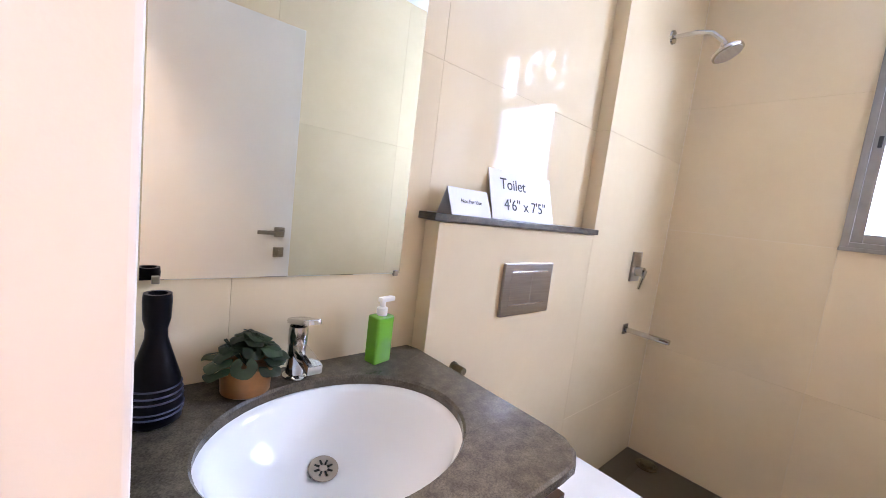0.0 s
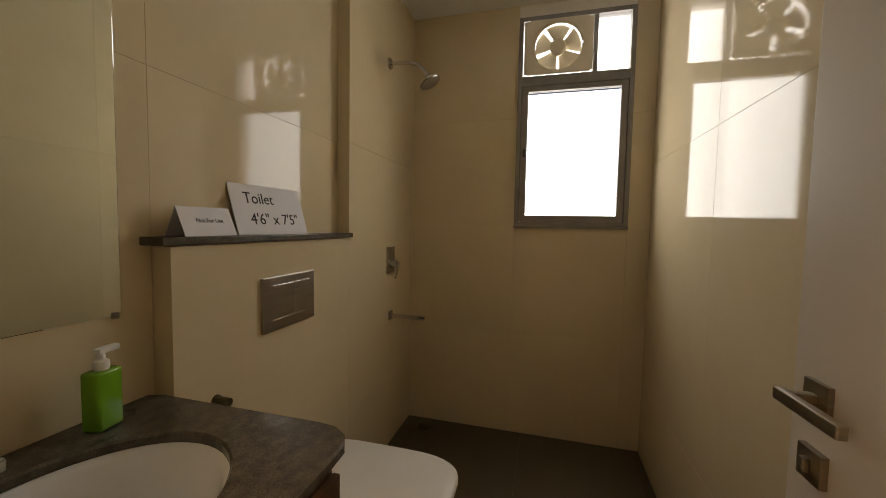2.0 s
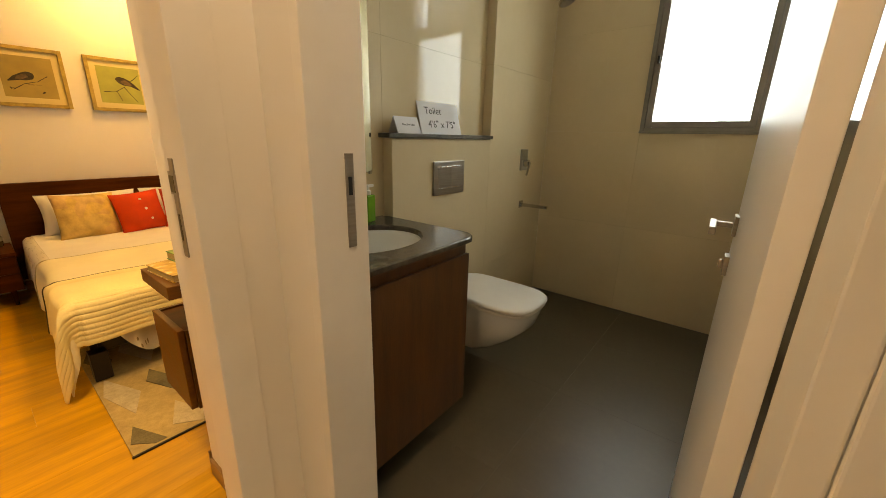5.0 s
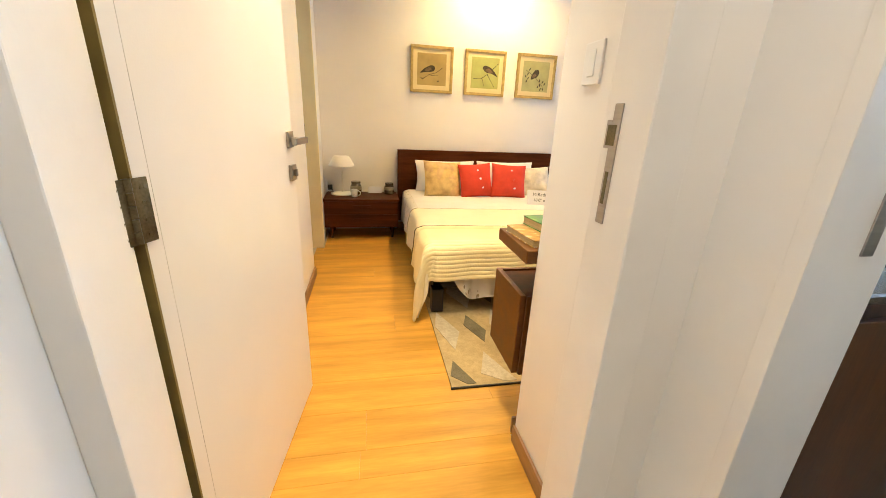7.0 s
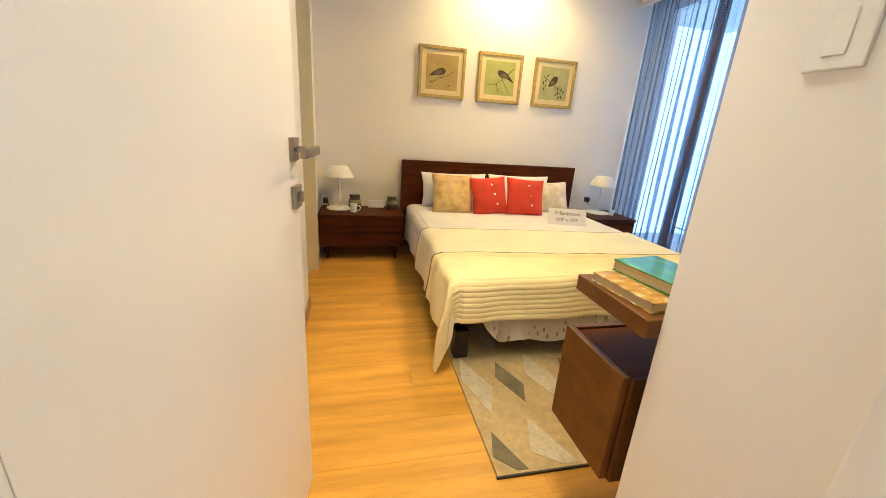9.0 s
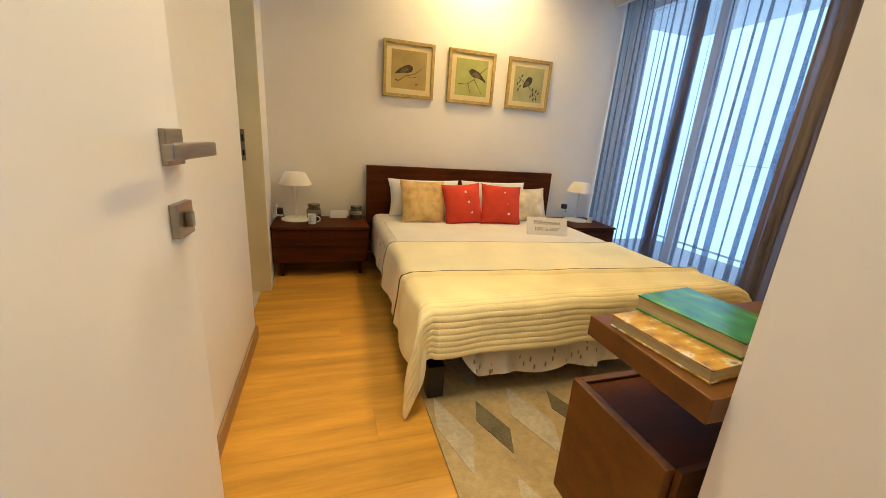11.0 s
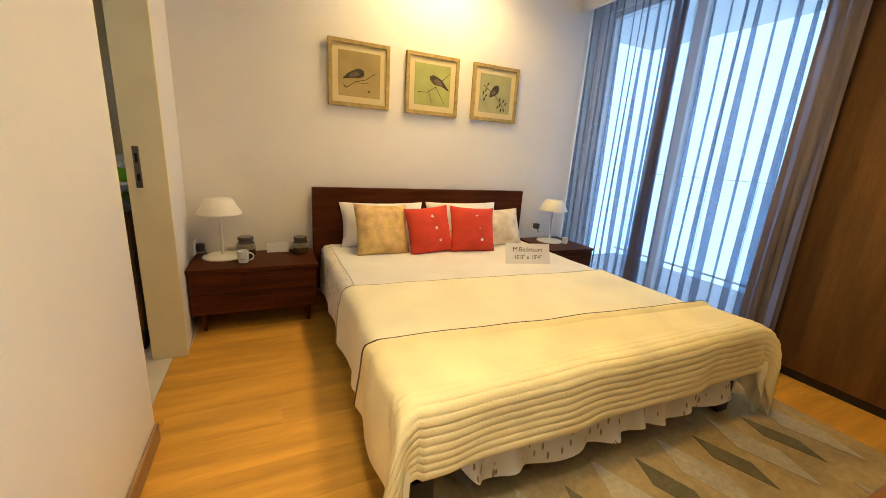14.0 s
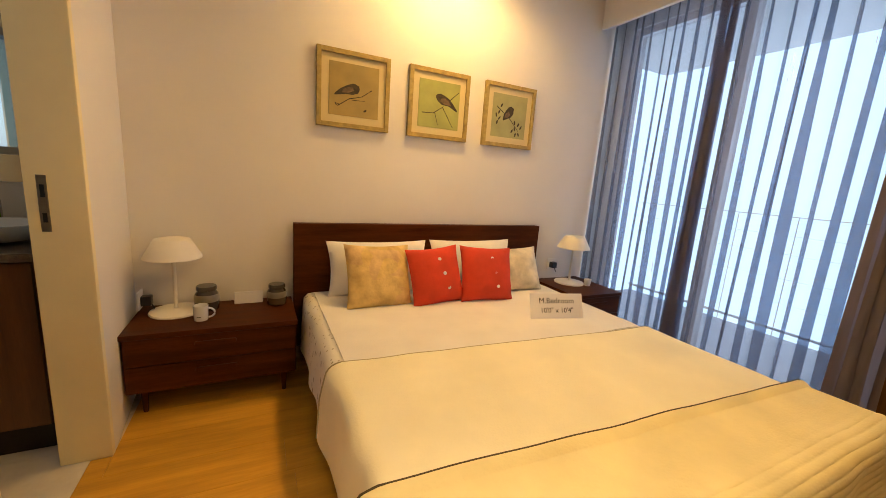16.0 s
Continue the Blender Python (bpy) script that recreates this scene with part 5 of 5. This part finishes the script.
part("rug_body", sheet(rug_sheet, 40, 30, 0.0095), RUG, rug)
part("bound_edge", box(RX0 - 0.004, RX1, RY0 - 0.006, RY0 + 0.002, 0.0005, 0.010, 0.002), DARK, rug)
for k in range(-1, 6):
    for j in range(3):
        x, y = -0.147 + 0.34 * k + (0.17 if j % 2 == 0 else 0.0), 0.41 + 0.43 * j
        for ox, mat, wx, wy in ((0.0, RUG_D, 0.056, 0.145), (0.17, RUG_L, 0.075, 0.200)):
            q = [(x + ox - wx, y + 0.035), (x + ox + 0.016, y - wy), (x + ox + wx, y - 0.035), (x + ox - 0.016, y + wy)]
            q = [(min(max(px, RX0 + 0.01), RX1 - 0.01), min(max(py, RY0 + 0.01), RY1 - 0.01)) for px, py in q]
            if max(p[0] for p in q) - min(p[0] for p in q) < 0.03 or max(p[1] for p in q) - min(p[1] for p in q) < 0.03:
                continue
            part("diamond", outline(q, 0.0112, 0.0134), mat, rug)

# ---- console, books, television ----
con = thing("console_shelf", (0.5, 0.2, 0.71), "teak wall shelf carrying books and a television", "shelf")
part("shelf", box(-0.240, 1.30, 0.0705, 0.335, 0.695, 0.738, 0.003), TEAK, con)
part("wall_bracket", box(-0.15, 1.25, 0.101, 0.1120, 0.660, 0.694, 0.002), TEAK, con)
unit = thing("wall_drawer_unit", (0.0, 0.22, 0.26), "teak wall-hung drawer unit with a dark inset top", "drawer unit")
part("end_panel", box(-0.226, -0.206, 0.1125, 0.366, 0.262, 0.566, 0.003), TEAK, unit)
part("end_panel", box(0.36, 0.38, 0.1125, 0.366, 0.262, 0.566, 0.003), TEAK, unit)
part("drawer_front", box(-0.2055, 0.3595, 0.348, 0.3655, 0.262, 0.5655, 0.002), TEAK, unit)
part("inset_top", box(-0.2055, 0.3595, 0.1125, 0.3475, 0.538, 0.558, 0.001), WALNUT, unit, "dark inset top panel")
part("bottom_panel", box(-0.2055, 0.3595, 0.1125, 0.3475, 0.262, 0.280), TEAK, unit)
part("back_panel", box(-0.2055, 0.3595, 0.101, 0.1120, 0.262, 0.566), TEAK, unit)


def book(m, w, l, h, cover, label):
    bk = thing("book", m.translation, label, "book", "stacked books")
    part("page_block", turned(box(0.003, w - 0.003, 0.003, l - 0.001, 0.003, h - 0.003), m), PAGES, bk)
    part("front_cover", turned(box(0, w, 0, l, h - 0.003, h, 0.0008), m), cover, bk)
    part("back_cover", turned(box(0, w, 0, l, 0, 0.003, 0.0008), m), cover, bk)
    part("spine", turned(box(w - 0.001, w + 0.002, 0, l, 0.003, h - 0.003), m), cover, bk)
    return bk


book(pose(-0.212, 0.098, 0.7385, 0, 0, 6), 0.175, 0.190, 0.024, BOOK_Y, "thick book with an autumn yellow cover")
bg = book(pose(-0.140, 0.110, 0.7630, 0, 0, 8), 0.150, 0.192, 0.030, BOOK_G, "thick book with a glossy green cover")
tv = thing("television", (0.5, 0.24, 0.756), "black flat television standing on the wall shelf", "television")
tvm = pose(0.155, 0.262, -0.017, 0, 0, -4)
part("screen_body", turned(box(0.0, 0.74, -0.018, 0.014, 0.775, 1.31, 0.006), tvm), SCREEN, tv)
part("back_shell", turned(box(0.12, 0.62, -0.045, -0.018, 0.80, 1.12, 0.008), tvm), SCREEN, tv)
for x in (0.05, 0.68):
    part("foot", turned(box(x - 0.010, x + 0.010, -0.022, 0.024, 0.7555, 0.761, 0.002), tvm), SCREEN, tv)
    part("foot_neck", turned(box(x - 0.010, x + 0.010, -0.010, 0.008, 0.761, 0.780, 0.002), tvm), SCREEN, tv)
part("sticker", turned(box(0.030, 0.055, -0.0195, -0.0180, 0.86, 0.93), tvm), CARD, tv, "pale sticker")

# ---- wardrobe side and curtains ----
wd = thing("wardrobe", (1.90, 0.7, 0), "tall brown wood wardrobe panel beside the curtain", "wardrobe")
part("door_panel", box(1.868, 1.928, 0.135, 0.68, 0.05, 2.495, 0.003), WALNUT_V, wd)
part("door_panel", box(1.868, 1.928, 0.684, 1.31, 0.05, 2.495, 0.003), WALNUT_V, wd)
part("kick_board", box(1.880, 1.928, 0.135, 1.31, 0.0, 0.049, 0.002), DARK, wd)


def curtain(name, y0, y1, pleats, depth, mat, label, seed, x=1.79, zb=0.02):
    rg = random.Random(seed)
    ph = [rg.uniform(-0.5, 0.5) for _ in range(pleats + 2)]

    def fn(u, v):
        q = u * pleats
        k = int(q)
        j = ph[k] * (1 - (q - k)) + ph[min(k + 1, pleats + 1)] * (q - k)
        a = 2 * math.pi * (q + 0.35 * j)
        top = v ** 3
        dd = depth * (1 + 0.35 * j) * (0.75 + 0.25 * math.cos(v * 3 + k)) * (1 - 0.35 * top)
        xx = x + dd * math.sin(a) + 0.010 * math.sin(v * 5 + u * 9)
        yy = y0 + (y1 - y0) * u + 0.022 * math.sin(2 * a) * (1 - 0.5 * top) + 0.012 * math.sin(v * 4 + k)
        return (xx, yy, zb + (2.42 - zb) * v)
    th = thing(name, (x, (y0 + y1) / 2, zb), label, "curtain", "balcony curtains")
    part("curtain_panel", sheet(fn, pleats * 18, 16), mat, th, smooth=True)
    part("heading_tape", sheet(lambda u, v: Vector(fn(u, 0.962 + 0.038 * v)) + Vector((-0.002, 0, 0)), pleats * 18, 2, 0.001), PLASTIC, th, smooth=True)
    return th


def pleated(name, y0, y1, pleats, label, seed, x, zb=0.02):
    """A sheer panel whose flat stretches are parted by threefold pleats that widen downwards."""
    rg = random.Random(seed)
    wide = [rg.choice((0.028, 0.038, 0.046, 0.056)) for _ in range(pleats)]
    shift = [0.0] + [rg.uniform(-0.016, 0.016) for _ in range(pleats - 1)] + [0.0]
    pitch = (y1 - y0) / pleats
    keys = ((0.0, 0.0, 0.0), (0.62, 1.0, 0.5), (0.81, 1.0, -0.5), (1.0, 1.0, 0.0))

    def fn(u, v):
        q = min(u * pleats, pleats - 1e-6)
        k = int(q)
        f = q - k
        w = wide[k] * (0.40 + 0.60 * min(1.0, (1 - v) * 1.7) ** 0.7) * (1 + 0.15 * math.sin(v * 5 + k * 2))
        for (fa, pa, wa), (fb, pb, wb) in zip(keys, keys[1:]):
            if f <= fb:
                e = (f - fa) / (fb - fa)
                yy = (pa + (pb - pa) * e) * pitch + (wa + (wb - wa) * e) * w
                break
        deep = 0.0 if f > 0.62 else 0.010 * math.sin(math.pi * f / 0.62)
        back = -0.022 * (f - 0.62) / 0.38 if f > 0.62 else -0.022 * max(0.0, 1 - f / 0.25)
        sway = shift[k] * (1 - f) + shift[k + 1] * f
        return (x + deep + back + 0.006 * math.sin(v * 4 + k), y0 + k * pitch + yy + sway + 0.006 * math.sin(v * 3.2 + k * 1.7), zb + (2.42 - zb) * v)
    th = thing(name, (x, (y0 + y1) / 2, zb), label, "curtain", "balcony curtains")
    part("curtain_panel", sheet(fn, pleats * 16, 18), SHEER, th, smooth=True)
    part("heading_tape", sheet(lambda u, v: Vector(fn(u, 0.962 + 0.038 * v)) + Vector((-0.002, 0, 0)), pleats * 16, 2, 0.001), PLASTIC, th, smooth=True)
    return th


pleated("sheer_curtain", 2.06, 2.895, 11, "pale bluish sheer curtain hanging in pinch pleats", 3, 1.80)
pleated("sheer_curtain", 1.30, 2.10, 9, "pale bluish sheer curtain hanging in pinch pleats beside the drape", 5, 1.81)
curtain("drape", 1.190, 1.345, 3, 0.030, DRAPE, "grey-mauve opaque drape gathered at the wardrobe", 7, x=1.775)
curtain("sheer_curtain", 2.050, 2.14, 3, 0.020, SHEER, "pale grey sheer curtain gathered at the middle", 8, x=1.745)
rod_t = thing("curtain_track", (1.79, 2.07, 2.43), "white curtain track behind the pelmet", "curtain track")
part("track", box(1.775, 1.805, 1.225, 2.92, 2.425, 2.498, 0.003), PLASTIC, rod_t)

# ---- light switch ----
sw = thing("light_switch", (-0.21, -0.1, 1.24), "white light switch plate on the wall", "light switch")
part("plate", box(-0.212, -0.205, -0.121, -0.048, 1.195, 1.285, 0.003), PLASTIC, sw)
part("rocker", box(-0.2145, -0.2118, -0.098, -0.070, 1.212, 1.268, 0.002), PLASTIC, sw)


# ---- tiles and planks ----
def tiled(parent, name, mat, origin, du, dv, out, us, vs, skip=None, gap=0.0005, depth=0.006):
    """Lays pieces between the joints us and vs; pieces of one size share their mesh."""
    made = {}
    o, du, dv, out = Vector(origin), Vector(du), Vector(dv), Vector(out)
    for u0, u1 in zip(us, us[1:]):
        for v0, v1 in zip(vs, vs[1:]):
            if skip and skip(u0, u1, v0, v1):
                continue
            w, h = u1 - u0 - gap, v1 - v0 - gap
            key = (round(w, 4), round(h, 4))
            if key not in made:
                bm = bmesh.new()
                e = 0.0005
                lo = [bm.verts.new(du * a + dv * b) for a, b in ((0, 0), (w, 0), (w, h), (0, h))]
                hi = [bm.verts.new(du * a + dv * b + out * (depth - e)) for a, b in ((0, 0), (w, 0), (w, h), (0, h))]
                tp = [bm.verts.new(du * a + dv * b + out * depth) for a, b in ((e, e), (w - e, e), (w - e, h - e), (e, h - e))]
                for k in range(4):
                    j = (k + 1) % 4
                    bm.faces.new((lo[k], lo[j], hi[j], hi[k]))
                    bm.faces.new((hi[k], hi[j], tp[j], tp[k]))
                bm.faces.new(tp)
                bmesh.ops.recalc_face_normals(bm, faces=list(bm.faces))
                f = next(f for f in bm.faces if all(v in tp for v in f.verts))
                f.normal_update()
                if f.normal.dot(out) < 0:
                    bmesh.ops.reverse_faces(bm, faces=list(bm.faces))
                made[key] = finish(bm, mat, name)
            ob = new(name, made[key])
            ob.parent = parent
            ob.location = o + du * (u0 + gap / 2) + dv * (v0 + gap / 2)


def steps(a, b, first, size):
    out, x = [a], first
    while x < b - 0.02:
        if x > a + 0.02:
            out.append(x)
        x += size
    return out + [b]


S = bpy.data.objects
X, Y, Z = (1, 0, 0), (0, 1, 0), (0, 0, 1)
ZT = [0.0, 0.4, 1.6, 2.515]
# shower room walls: mirror wall, niche, cistern boxing, shower wall
tiled(S["wall_south"], "tile", TILE, (0, 0.064, 0), X, Z, (0, -1, 0), steps(0.022, 0.650, 0.19, 0.6), [0.0, 0.4, 1.6, 2.515])
tiled(S["wall_south"], "tile", TILE, (0, 0.064, 0), X, Z, (0, -1, 0), [0.650, 1.466], [1.212, 1.6, 2.515])
tiled(S["wall_south"], "tile", TILE, (1.47, 0, 0), Y, Z, (-1, 0, 0), [0.0, 0.058], [1.212, 1.6, 2.515])
tiled(S["wall_south"], "tile", TILE, (0, 0.004, 0), X, Z, (0, -1, 0), [1.464, 2.26], ZT, depth=0.004)
tiled(S["cistern_box"], "tile", TILE, (0, 0.004, 0), X, Z, (0, -1, 0), [0.650, 1.464], [0.0, 1.188], depth=0.004)
tiled(S["cistern_box"], "tile", TILE, (0.654, 0, 0), Y, Z, (-1, 0, 0), [0.0, 0.058], [0.0, 1.188], depth=0.004)
tiled(S["wall_bath_east"], "tile", TILE, (2.264, 0, 0), Y, Z, (-1, 0, 0), [-1.37, -1.259, -0.643, 0.0], [0.0, 0.62, 1.253, 1.88, 2.515], lambda u0, u1, v0, v1: u0 < -1.2 and u1 > -0.7 and v0 > 1.2, depth=0.004)
tiled(S["wall_bath_south"], "tile", TILE, (0, -1.374, 0), X, Z, (0, 1, 0), steps(0.03, 2.26, 0.65, 0.8), ZT, depth=0.004)
tiled(S["wall_corner"], "tile", TILE, (0.018, 0, 0), Y, Z, (1, 0, 0), [-0.535, 0.058], ZT, depth=0.004)
tiled(S["floor_bath"], "tile", FTILE, (0, 0, -0.006), X, Y, (0, 0, 1), steps(-0.0, 2.26, 0.46, 0.6), [-1.37, -1.32, -0.72, -0.12, 0.06])
tiled(S["floor_lobby"], "tile", LTILE, (0, 0, -0.006), X, Y, (0, 0, 1), steps(-1.11, -0.0, -0.6, 0.6), steps(-2.4, -0.40, -1.8, 0.6))
tiled(S["floor_washroom"], "tile", LTILE, (0, 0, -0.006), X, Y, (0, 0, 1), steps(-2.0, -1.172, -1.7, 0.6), steps(1.2, 2.93, 1.8, 0.6))
# laminate planks across the bedroom
prng = random.Random(2)
yy = -0.395
while yy < 2.92:
    y1 = min(yy + 0.192, 2.925) if yy > 0.09 or yy + 0.192 < 0.09 else 0.101
    x = -1.108 + prng.uniform(-0.9, -0.2)
    while x < 1.92:
        x1 = x + 1.21
        a, b = max(x, -1.171 if yy > 1.72 and y1 < 2.325 else -1.108), min(x1, 1.925 if yy > 0.09 else -0.207)
        if b - a > 0.03:
            tiled(S["floor_bedroom"], "plank", OAK, (0, 0, -0.006), X, Y, (0, 0, 1), [a, b], [yy, y1], gap=0.0004)
        x = x1
    yy = y1
for a, b in ((1.724, 1.829), (2.213, 2.321)):
    tiled(S["floor_bedroom"], "plank", OAK, (0, 0, -0.006), X, Y, (0, 0, 1), [-1.171, -1.1085], [a, b], gap=0.0004)
